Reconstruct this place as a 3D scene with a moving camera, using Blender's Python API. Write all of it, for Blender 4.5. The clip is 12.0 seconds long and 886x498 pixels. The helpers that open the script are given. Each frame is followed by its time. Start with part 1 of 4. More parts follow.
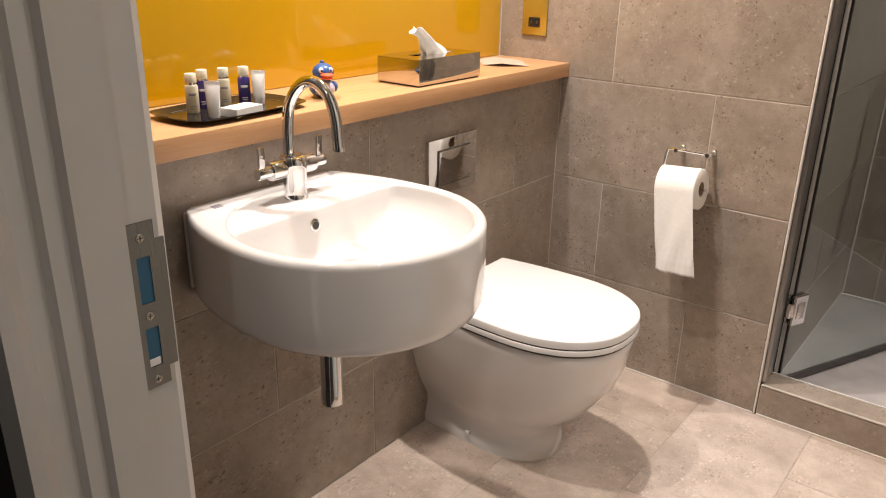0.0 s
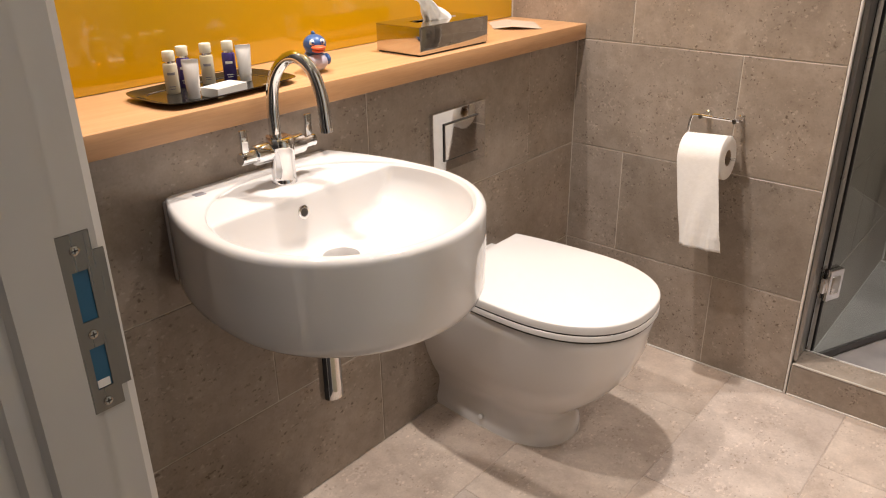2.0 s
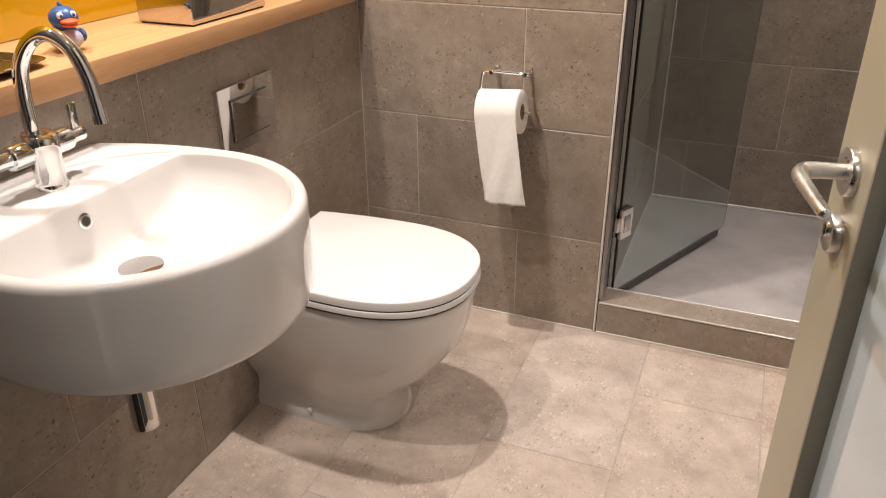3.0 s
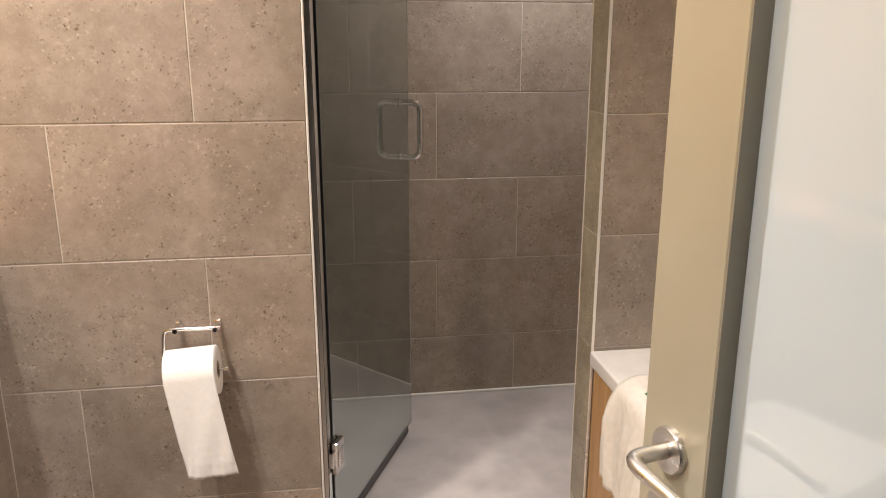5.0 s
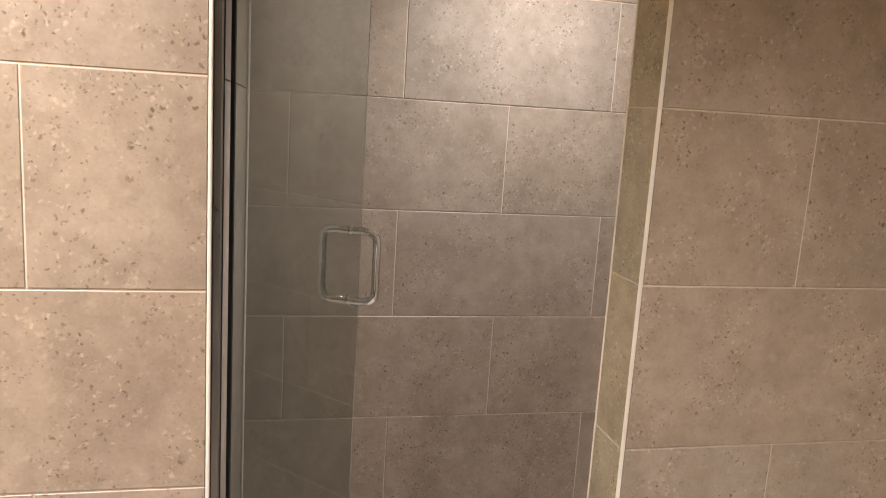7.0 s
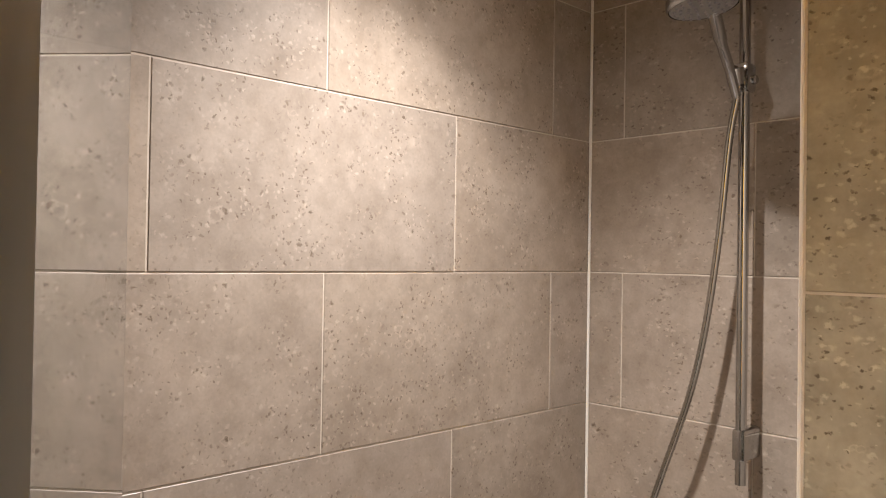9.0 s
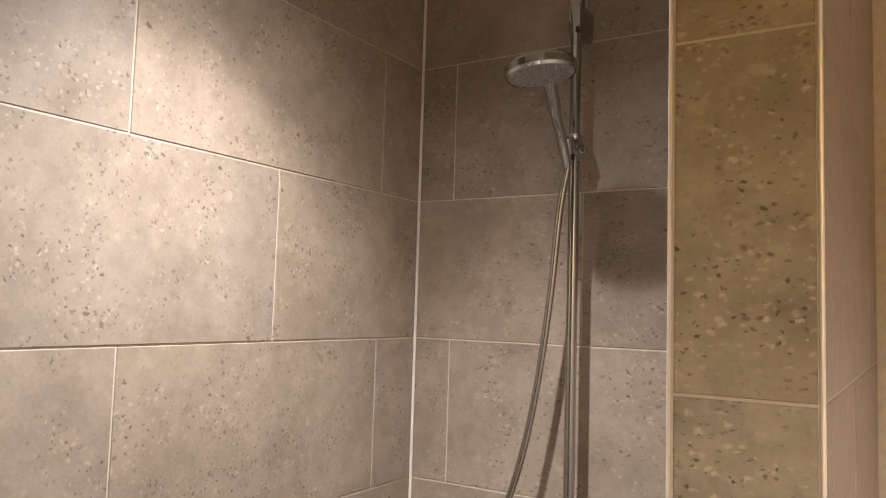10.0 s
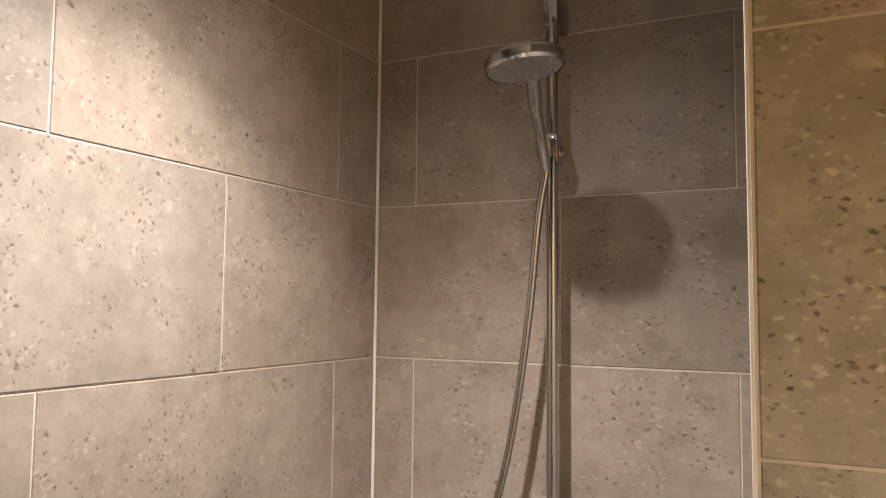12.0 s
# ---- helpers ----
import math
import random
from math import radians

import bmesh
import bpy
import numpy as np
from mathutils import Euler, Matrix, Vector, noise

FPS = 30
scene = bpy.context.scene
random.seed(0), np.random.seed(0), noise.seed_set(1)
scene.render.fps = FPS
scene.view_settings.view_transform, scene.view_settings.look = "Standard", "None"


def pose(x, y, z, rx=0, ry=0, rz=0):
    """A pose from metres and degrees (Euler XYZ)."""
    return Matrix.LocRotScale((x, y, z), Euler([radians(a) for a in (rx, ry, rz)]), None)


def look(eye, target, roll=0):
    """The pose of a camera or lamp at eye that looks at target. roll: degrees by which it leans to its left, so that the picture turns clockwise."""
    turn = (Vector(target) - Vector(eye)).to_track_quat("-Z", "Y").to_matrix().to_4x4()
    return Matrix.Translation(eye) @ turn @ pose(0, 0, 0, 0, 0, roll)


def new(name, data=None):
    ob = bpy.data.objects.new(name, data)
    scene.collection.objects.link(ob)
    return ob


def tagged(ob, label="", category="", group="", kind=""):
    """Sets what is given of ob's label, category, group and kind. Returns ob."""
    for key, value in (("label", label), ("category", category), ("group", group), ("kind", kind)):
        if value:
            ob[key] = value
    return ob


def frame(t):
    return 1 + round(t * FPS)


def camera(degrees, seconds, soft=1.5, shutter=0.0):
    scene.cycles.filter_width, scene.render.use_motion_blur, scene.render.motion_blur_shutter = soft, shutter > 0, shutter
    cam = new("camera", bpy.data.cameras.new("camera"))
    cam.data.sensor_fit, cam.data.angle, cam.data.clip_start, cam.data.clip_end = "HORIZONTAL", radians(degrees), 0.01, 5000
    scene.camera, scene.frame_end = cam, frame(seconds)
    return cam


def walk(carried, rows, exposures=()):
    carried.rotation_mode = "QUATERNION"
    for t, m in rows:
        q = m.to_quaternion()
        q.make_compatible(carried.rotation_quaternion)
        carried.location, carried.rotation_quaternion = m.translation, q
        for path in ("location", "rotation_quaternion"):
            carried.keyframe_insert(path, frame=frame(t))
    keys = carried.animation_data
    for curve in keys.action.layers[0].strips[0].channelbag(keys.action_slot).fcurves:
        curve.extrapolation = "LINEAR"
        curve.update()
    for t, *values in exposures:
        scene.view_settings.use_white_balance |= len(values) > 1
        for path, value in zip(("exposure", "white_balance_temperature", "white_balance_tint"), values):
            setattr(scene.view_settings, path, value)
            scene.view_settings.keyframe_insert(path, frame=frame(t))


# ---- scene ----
cam = camera(60.0, 12.0, 1.1)
PATH = [
    (0, (0.121, 0.136, 1.227), (-1.024, 1.61, 0.507), 1.1),
    (0.5, (0.117, 0.218, 1.233), (-1.059, 1.654, 0.488), 1.7),
    (1, (0.105, 0.248, 1.236), (-1.108, 1.659, 0.502), 0.9),
    (1.5, (0.103, 0.254, 1.238), (-1.119, 1.649, 0.489), 0.0),
    (2, (0.099, 0.259, 1.234), (-1.085, 1.648, 0.417), -0.8),
    (2.5, (0.07, 0.276, 1.213), (-0.955, 1.74, 0.315), -0.7),
    (3, (-0.028, 0.308, 1.214), (-0.702, 1.96, 0.311), -0.4),
    (3.5, (-0.077, 0.324, 1.224), (-0.442, 2.1, 0.38), -1.2),
    (3.7, (-0.083, 0.353, 1.217), (-0.356, 2.155, 0.393), -0.7),
    (5.3, (-0.326, 0.503, 1.386), (0.035, 2.417, 0.932), 0.3),
    (5.5, (-0.335, 0.531, 1.398), (0.053, 2.447, 0.975), 0.7),
    (6, (-0.3, 0.636, 1.433), (0.094, 2.56, 1.058), 1.5),
    (6.5, (-0.244, 0.831, 1.45), (0.145, 2.759, 1.09), 2.6),
    (8.3, (-0.29, 1.744, 1.492), (0.61, 3.52, 1.31), 3.8),
    (8.5, (-0.307, 1.837, 1.484), (0.729, 3.545, 1.373), 2.7),
    (9, (-0.349, 2.106, 1.52), (1.033, 3.552, 1.545), 0.9),
    (9.5, (-0.344, 2.129, 1.519), (1.211, 3.387, 1.572), 1.8),
    (10, (-0.285, 2.202, 1.561), (1.402, 3.266, 1.714), 1.7),
    (10.5, (-0.233, 2.303, 1.612), (1.511, 3.248, 1.868), 0.9),
    (11, (-0.219, 2.324, 1.628), (1.544, 3.221, 1.927), 0.9),
    (11.5, (-0.22, 2.332, 1.62), (1.556, 3.211, 1.893), 1.2),
    (12, (-0.203, 2.34, 1.597), (1.579, 3.235, 1.746), 0.6),
]
EXPOSURES = [(0.0, 0.27), (1.0, 0.18), (3.2, 0.1), (5.3, 0.30), (6.0, 0.38), (6.5, 0.56), (8.3, 1.1), (9.0, 1.0), (9.5, 0.95), (11.0, 1.0), (12.0, 1.0)]
walk(cam, [(t, look(eye, target, roll)) for t, eye, target, roll in PATH], EXPOSURES)

# ---- world and lights ----
world = bpy.data.worlds.new("world")
scene.world = world
world.use_nodes = True
world.node_tree.nodes["Background"].inputs[0].default_value = (0.02, 0.02, 0.022, 1)
world.node_tree.nodes["Background"].inputs[1].default_value = 0.5

CEIL = 2.285
WARM = (1.0, 0.899, 0.834)


def spot(name, x, y, watts, angle=150, blend=0.7, radius=0.03, color=WARM, z=CEIL - 0.012):
    data = bpy.data.lights.new(name, "SPOT")
    data.energy, data.spot_size, data.spot_blend = watts, radians(angle), blend
    data.shadow_soft_size, data.color = radius, color
    ob = new(name, data)
    ob.matrix_world = pose(x, y, z, 0, 0, 0)
    return ob


# downlights: over the toilet, over the basin shelf, inside the door, before the low unit, in the shower, in the hall
# x, y, watts, beam angle, blend, radius, colour
COOLER = (0.985, 0.92, 0.885)
LAMPS = [(-0.85, 1.70, 106, 146, 0.95, 0.03, WARM), (-1.12, 0.95, 66, 146, 0.95, 0.03, WARM), (-0.12, 0.90, 21, 96, 1.0, 0.03, WARM), (0.55, 1.45, 42, 120, 1.0, 0.03, WARM),
         (0.44, 2.80, 57, 110, 1.0, 0.02, COOLER), (0.35, -0.45, 29, 146, 0.95, 0.03, WARM)]
for lx, ly, watts, angle, blend, radius, tint in LAMPS:
    spot("downlight_lamp", lx, ly, watts, angle, blend, radius, tint)
# wide spill round the shower lamp's beam
spot("downlight_spill", 0.44, 2.80, 7.5, 150, 0.8, 0.02, COOLER)


# ---- materials ----
def nodes_of(name, rough=0.5, metal=0.0, color=(0.5, 0.5, 0.5)):
    m = bpy.data.materials.new(name)
    m.use_nodes = True
    nt = m.node_tree
    bsdf = nt.nodes["Principled BSDF"]
    bsdf.inputs["Roughness"].default_value = rough
    bsdf.inputs["Metallic"].default_value = metal
    bsdf.inputs["Base Color"].default_value = (*color, 1)
    return m, nt, bsdf


def node(nt, kind, **sets):
    n = nt.nodes.new(kind)
    for key, value in sets.items():
        if key in n.inputs:
            n.inputs[key].default_value = value
    return n


def ramp(nt, source, stops):
    n = nt.nodes.new("ShaderNodeValToRGB")
    els = n.color_ramp.elements
    while len(els) < len(stops):
        els.new(0.5)
    for el, (p, c) in zip(els, stops):
        el.position = p
        el.color = (*c, 1) if len(c) == 3 else c
    nt.links.new(source, n.inputs[0])
    return n.outputs[0]


def mix(nt, kind, fac, a, b):
    n = nt.nodes.new("ShaderNodeMix")
    n.data_type, n.blend_type = "RGBA", kind
    for sock, v in ((n.inputs[0], fac), (n.inputs[6], a), (n.inputs[7], b)):
        if isinstance(v, (int, float)):
            sock.default_value = v
        elif isinstance(v, tuple):
            sock.default_value = (*v, 1)
        else:
            nt.links.new(v, sock)
    return n.outputs[2]


def maths(nt, op, a, b=0.0):
    n = nt.nodes.new("ShaderNodeMath")
    n.operation = op
    for sock, v in ((n.inputs[0], a), (n.inputs[1], b)):
        if isinstance(v, (int, float)):
            sock.default_value = v
        else:
            nt.links.new(v, sock)
    return n.outputs[0]


def bump(nt, bsdf, height, strength, distance=0.002):
    n = node(nt, "ShaderNodeBump", Strength=strength, Distance=distance)
    nt.links.new(height, n.inputs["Height"])
    nt.links.new(n.outputs[0], bsdf.inputs["Normal"])


def stone(name, dark, light, rough=0.42, pit=1.0, shell=1.0, fine=1.0):
    """Porcelain tile that looks like a shelly limestone: clouds, dark pits, pale shells."""
    m, nt, bsdf = nodes_of(name, rough)
    tc = nt.nodes.new("ShaderNodeTexCoord")
    info = nt.nodes.new("ShaderNodeObjectInfo")
    off = nt.nodes.new("ShaderNodeVectorMath")
    off.operation = "MULTIPLY_ADD"
    comb = nt.nodes.new("ShaderNodeCombineXYZ")
    for i, k in enumerate((37.0, 61.0, 23.0)):
        nt.links.new(maths(nt, "MULTIPLY", info.outputs["Random"], k), comb.inputs[i])
    nt.links.new(tc.outputs["Object"], off.inputs[0])
    off.inputs[1].default_value = (1, 1, 1)
    nt.links.new(comb.outputs[0], off.inputs[2])
    base = off.outputs[0]
    warp = node(nt, "ShaderNodeTexNoise", Scale=95.0, Detail=5.0, Roughness=0.6)
    nt.links.new(base, warp.inputs["Vector"])
    wv = nt.nodes.new("ShaderNodeVectorMath")
    wv.operation = "MULTIPLY_ADD"
    nt.links.new(warp.outputs["Color"], wv.inputs[0])
    wv.inputs[1].default_value = (0.018 / fine,) * 3
    nt.links.new(base, wv.inputs[2])
    coord = wv.outputs[0]
    cloud = node(nt, "ShaderNodeTexNoise", Scale=7.0, Detail=7.0, Roughness=0.62)
    nt.links.new(base, cloud.inputs["Vector"])
    col = ramp(nt, cloud.outputs["Fac"], [(0.32, dark), (0.68, light)])
    grain = node(nt, "ShaderNodeTexNoise", Scale=180.0, Detail=3.0)
    nt.links.new(base, grain.inputs["Vector"])
    col = mix(nt, "MULTIPLY", 0.26, col, ramp(nt, grain.outputs["Fac"], [(0.3, (0.72, 0.72, 0.72)), (0.7, (1.1, 1.1, 1.1))]))
    mottle = node(nt, "ShaderNodeTexNoise", Scale=30.0, Detail=4.0, Roughness=0.55)
    nt.links.new(base, mottle.inputs["Vector"])
    col = mix(nt, "MULTIPLY", 0.34 * shell, col, ramp(nt, mottle.outputs["Fac"], [(0.36, (0.76, 0.75, 0.73)), (0.5, (1.0, 1.0, 1.0)), (0.64, (1.16, 1.16, 1.15))]))
    where = node(nt, "ShaderNodeTexNoise", Scale=11.0, Detail=3.0)
    nt.links.new(base, where.inputs["Vector"])
    gate = ramp(nt, where.outputs["Fac"], [(0.42, (0, 0, 0)), (0.56, (1, 1, 1))])

    # pits and shells lie as short flakes, at a slant to the tile
    turned = nt.nodes.new("ShaderNodeMapping")
    turned.inputs["Rotation"].default_value = (0.6, 0.45, 0.5)
    turned.inputs["Scale"].default_value = (1.0, 0.58, 1.0)
    nt.links.new(coord, turned.inputs["Vector"])

    def flecks(scale, size, keep, tint, amount, col, gated, soft=0.5, ring=False):
        v = node(nt, "ShaderNodeTexVoronoi", Scale=scale * fine, Randomness=1.0)
        nt.links.new(turned.outputs[0], v.inputs["Vector"])
        sep = nt.nodes.new("ShaderNodeSeparateColor")
        nt.links.new(v.outputs["Color"], sep.inputs[0])
        reach = maths(nt, "ADD", maths(nt, "MULTIPLY", sep.outputs[1], 0.75), 0.4)
        d = maths(nt, "DIVIDE", v.outputs["Distance"], reach)
        if ring:
            near = ramp(nt, d, [(size * 0.55, (0, 0, 0)), (size * 0.75, (1, 1, 1)), (size, (0, 0, 0))])
        else:
            near = ramp(nt, d, [(size * soft, (1, 1, 1)), (size, (0, 0, 0))])
        chosen = maths(nt, "GREATER_THAN", sep.outputs[0], 1 - keep)
        f = maths(nt, "MULTIPLY", near, chosen)
        f = maths(nt, "MULTIPLY", f, maths(nt, "ADD", maths(nt, "MULTIPLY", sep.outputs[2], 0.5), 0.5))
        if gated:
            f = maths(nt, "MULTIPLY", f, maths(nt, "ADD", maths(nt, "MULTIPLY", gate, 0.8), 0.2))
        f = maths(nt, "MULTIPLY", f, amount)
        return mix(nt, "MIX", f, col, tint), f

    pale = tuple(min(1, c * 1.5) for c in light)
    col, _ = flecks(40.0, 0.44, 0.28, pale, 0.20 * shell, col, False, 0.3)
    col, _ = flecks(34.0, 0.48, 0.18, pale, 0.34 * shell, col, True, ring=True)
    col, _ = flecks(115.0, 0.46, 0.52, pale, 0.54 * shell, col, True, 0.45)
    deep = (dark[0] * 0.36, dark[1] * 0.29, dark[2] * 0.22)
    shade = tuple(c * 0.66 for c in dark)
    col, _ = flecks(36.0, 0.44, 0.26, shade, 0.50 * pit, col, True, 0.2)
    col, pits = flecks(80.0, 0.33, 0.34, deep, min(1.0, 0.88 * pit), col, True, 0.48)
    col, pits2 = flecks(145.0, 0.42, 0.44, deep, min(1.0, 0.88 * pit), col, True, 0.48)
    tone = ramp(nt, info.outputs["Random"], [(0.0, (0.9, 0.9, 0.9)), (0.5, (1.02, 1.0, 0.98)), (1.0, (0.96, 0.97, 1.0))])
    col = mix(nt, "MULTIPLY", 1.0, col, tone)
    nt.links.new(col, bsdf.inputs["Base Color"])
    rr = ramp(nt, cloud.outputs["Fac"], [(0.3, (rough - 0.08,) * 3), (0.7, (rough + 0.1,) * 3)])
    nt.links.new(rr, bsdf.inputs["Roughness"])
    bump(nt, bsdf, maths(nt, "SUBTRACT", maths(nt, "MULTIPLY", grain.outputs["Fac"], 0.3), maths(nt, "ADD", pits, pits2)), 0.25, 0.0012)
    return m


def plain(name, color, rough, metal=0.0, vary=0.08, scale=12.0, bumps=0.03, coat=0.0):
    """Painted, ceramic or plastic surface with slight blotches and orange peel."""
    m, nt, bsdf = nodes_of(name, rough, metal, color)
    tc = nt.nodes.new("ShaderNodeTexCoord")
    n1 = node(nt, "ShaderNodeTexNoise", Scale=scale, Detail=5.0)
    nt.links.new(tc.outputs["Object"], n1.inputs["Vector"])
    lo = tuple(c * (1 - vary) for c in color)
    hi = tuple(min(1, c * (1 + vary * 0.5)) for c in color)
    nt.links.new(ramp(nt, n1.outputs["Fac"], [(0.3, lo), (0.7, hi)]), bsdf.inputs["Base Color"])
    nt.links.new(ramp(nt, n1.outputs["Fac"], [(0.3, (max(0.01, rough * 0.85),) * 3), (0.7, (rough * 1.15,) * 3)]), bsdf.inputs["Roughness"])
    bsdf.inputs["Coat Weight"].default_value = coat
    bsdf.inputs["Coat Roughness"].default_value = 0.03
    if bumps:
        n2 = node(nt, "ShaderNodeTexNoise", Scale=220.0, Detail=2.0)
        nt.links.new(tc.outputs["Object"], n2.inputs["Vector"])
        bump(nt, bsdf, n2.outputs["Fac"], bumps, 0.001)
    return m


def timber(name, dark, light, along, rough=0.38):
    m, nt, bsdf = nodes_of(name, rough)
    tc = nt.nodes.new("ShaderNodeTexCoord")
    mp = nt.nodes.new("ShaderNodeMapping")
    scale = [16.0, 16.0, 16.0]
    scale["xyz".index(along)] = 1.1
    mp.inputs["Scale"].default_value = scale
    nt.links.new(tc.outputs["Object"], mp.inputs["Vector"])
    n1 = node(nt, "ShaderNodeTexNoise", Scale=3.2, Detail=8.0, Roughness=0.6, Distortion=0.5)
    nt.links.new(mp.outputs[0], n1.inputs["Vector"])
    n2 = node(nt, "ShaderNodeTexNoise", Scale=26.0, Detail=3.0)
    nt.links.new(mp.outputs[0], n2.inputs["Vector"])
    col = ramp(nt, n1.outputs["Fac"], [(0.32, dark), (0.66, light)])
    col = mix(nt, "MULTIPLY", 0.22, col, ramp(nt, n2.outputs["Fac"], [(0.35, (0.7, 0.66, 0.6)), (0.6, (1, 1, 1))]))
    nt.links.new(col, bsdf.inputs["Base Color"])
    bump(nt, bsdf, n2.outputs["Fac"], 0.06, 0.0006)
    return m


def chrome_mat(name, color=(0.74, 0.74, 0.745), rough=0.035):
    m, nt, bsdf = nodes_of(name, rough, 1.0, color)
    tc = nt.nodes.new("ShaderNodeTexCoord")
    n1 = node(nt, "ShaderNodeTexNoise", Scale=60.0, Detail=4.0)
    nt.links.new(tc.outputs["Object"], n1.inputs["Vector"])
    nt.links.new(ramp(nt, n1.outputs["Fac"], [(0.35, (rough * 0.7,) * 3), (0.75, (rough * 1.5,) * 3)]), bsdf.inputs["Roughness"])
    return m


def brushed(name, color, rough=0.32):
    m, nt, bsdf = nodes_of(name, rough, 1.0, color)
    tc = nt.nodes.new("ShaderNodeTexCoord")
    mp = nt.nodes.new("ShaderNodeMapping")
    mp.inputs["Scale"].default_value = (400, 400, 6)
    nt.links.new(tc.outputs["Object"], mp.inputs["Vector"])
    n1 = node(nt, "ShaderNodeTexNoise", Scale=1.0, Detail=3.0)
    nt.links.new(mp.outputs[0], n1.inputs["Vector"])
    nt.links.new(ramp(nt, n1.outputs["Fac"], [(0.3, (rough * 0.8,) * 3), (0.7, (rough * 1.3,) * 3)]), bsdf.inputs["Roughness"])
    return m


def glass_mat(name, tint, rough=0.0):
    m, nt, bsdf = nodes_of(name, rough, 0.0, tint)
    bsdf.inputs["Transmission Weight"].default_value = 1.0
    bsdf.inputs["IOR"].default_value = 1.5
    return m


M_TILE = stone("wall_stone", (0.258, 0.213, 0.172), (0.355, 0.299, 0.247))
# Pier's more pitted wall stone; warm bounce light is put into its colour
M_PIERTILE = stone("bounce_lit_wall_stone", (0.252, 0.224, 0.165), (0.395, 0.357, 0.272), 0.42, 1.3, 1.3, 1.4)
M_FLOOR = stone("floor_stone", (0.41, 0.335, 0.28), (0.60, 0.51, 0.435), 0.45, 0.55, 0.75)
M_FLOORGROUT = plain("floor_grout", (0.47, 0.40, 0.34), 0.9, vary=0.2, scale=60, bumps=0.2)
M_GROUT = plain("grout", (0.54, 0.48, 0.41), 0.9, vary=0.15, scale=60, bumps=0.2)
M_TRAYSTONE = plain("tray_resin", (0.43, 0.395, 0.382), 0.45, vary=0.24, scale=7, bumps=0.08)
M_SILICONE = plain("silicone", (0.74, 0.71, 0.66), 0.4, bumps=0)
M_TRIM = plain("pale_metal_trim", (0.66, 0.62, 0.56), 0.3, metal=0.3, bumps=0.02)
M_SEAL = plain("dark_grey_seal", (0.07, 0.065, 0.06), 0.45, bumps=0.05)
M_CERAMIC = plain("white_ceramic", (0.71, 0.69, 0.675), 0.08, vary=0.02, scale=3, bumps=0.0, coat=0.5)
M_SEAT = plain("white_seat_plastic", (0.76, 0.74, 0.72), 0.22, vary=0.02, scale=4, bumps=0.02)
# Near-black that paints shade into gaps and holes modelled shut
M_GAPSHADE = plain("painted_gap_shade", (0.05, 0.045, 0.04), 0.7, bumps=0)
M_CHROME = chrome_mat("chrome")
M_BOXSTEEL = chrome_mat("polished_box_steel", (0.56, 0.54, 0.51), 0.075)
M_STEEL = brushed("brushed_steel", (0.21, 0.19, 0.165))
M_HOSE = chrome_mat("hose_steel", (0.44, 0.43, 0.41), 0.16)
# Chrome darkened to put the reflection of dim surroundings into its colour
M_SHOWERCHROME = chrome_mat("darkened_shower_chrome", (0.47, 0.465, 0.46), 0.06)
M_SCREW = chrome_mat("screw_steel", (0.42, 0.38, 0.33), 0.2)
M_SATIN = chrome_mat("satin_aluminium", (0.66, 0.64, 0.61), 0.36)
M_TRIMLINE = plain("satin_trim_metal", (0.82, 0.80, 0.76), 0.32, metal=0.35, vary=0.01, bumps=0.0)
M_CHANNEL = plain("aluminium_channel", (0.34, 0.33, 0.315), 0.32, metal=0.9, vary=0.01, bumps=0.0)
M_YELLOW = plain("yellow_back_painted_glass", (0.58, 0.325, 0.003), 0.10, vary=0.04, scale=2, bumps=0.0, coat=1.0)
M_SHELF = timber("beech_shelf", (0.54, 0.29, 0.135), (0.62, 0.36, 0.18), "y")
M_LIPPING = timber("beech_lipping", (0.55, 0.30, 0.14), (0.61, 0.35, 0.175), "y")
M_OAK = timber("oak_panel", (0.40, 0.22, 0.08), (0.55, 0.33, 0.14), "z")
M_CEILING = plain("ceiling_paint", (0.78, 0.75, 0.71), 0.85, vary=0.03, bumps=0.1)
M_JAMB = plain("grey_door_frame_paint", (0.54, 0.52, 0.49), 0.38, vary=0.05, scale=6, bumps=0.06)
M_LEAF = plain("champagne_door_paint", (0.46, 0.44, 0.34), 0.34, metal=0.15, vary=0.05, scale=5, bumps=0.05)
M_LEAFSIDE = plain("olive_grey_bead", (0.27, 0.25, 0.20), 0.4, vary=0.05, bumps=0.05)
M_PANEL = plain("white_glass_panel", (0.62, 0.735, 0.83), 0.05, vary=0.02, scale=2, bumps=0.0, coat=1.0)
# Black for rubber parts and for the shade painted under the tissue box
M_BLACK = plain("black_rubber_and_shade", (0.012, 0.012, 0.013), 0.5, bumps=0.05)
# Darkness is put into the colour, as the hall lamp would light this wall
M_HALLDARK = plain("blackened_hall_wall", (0.022, 0.021, 0.022), 0.7, vary=0.1, bumps=0.1)
M_HALL = plain("grey_hall_paint", (0.30, 0.285, 0.265), 0.7, vary=0.1, bumps=0.1)
M_CARPET = plain("dark_carpet", (0.045, 0.042, 0.045), 0.95, vary=0.4, scale=140, bumps=0.6)
M_PLASTER = plain("painted_plaster", (0.62, 0.55, 0.45), 0.8, vary=0.05, bumps=0.12)
M_GLASS = glass_mat("grey_tinted_glass", (0.59, 0.64, 0.625))
M_PAPER = plain("toilet_paper", (0.86, 0.84, 0.81), 0.95, vary=0.04, scale=90, bumps=0.4)
M_CARD = plain("brown_card", (0.42, 0.32, 0.22), 0.9, vary=0.1)
M_WHITECARD = plain("white_card", (0.80, 0.78, 0.74), 0.6, vary=0.03)
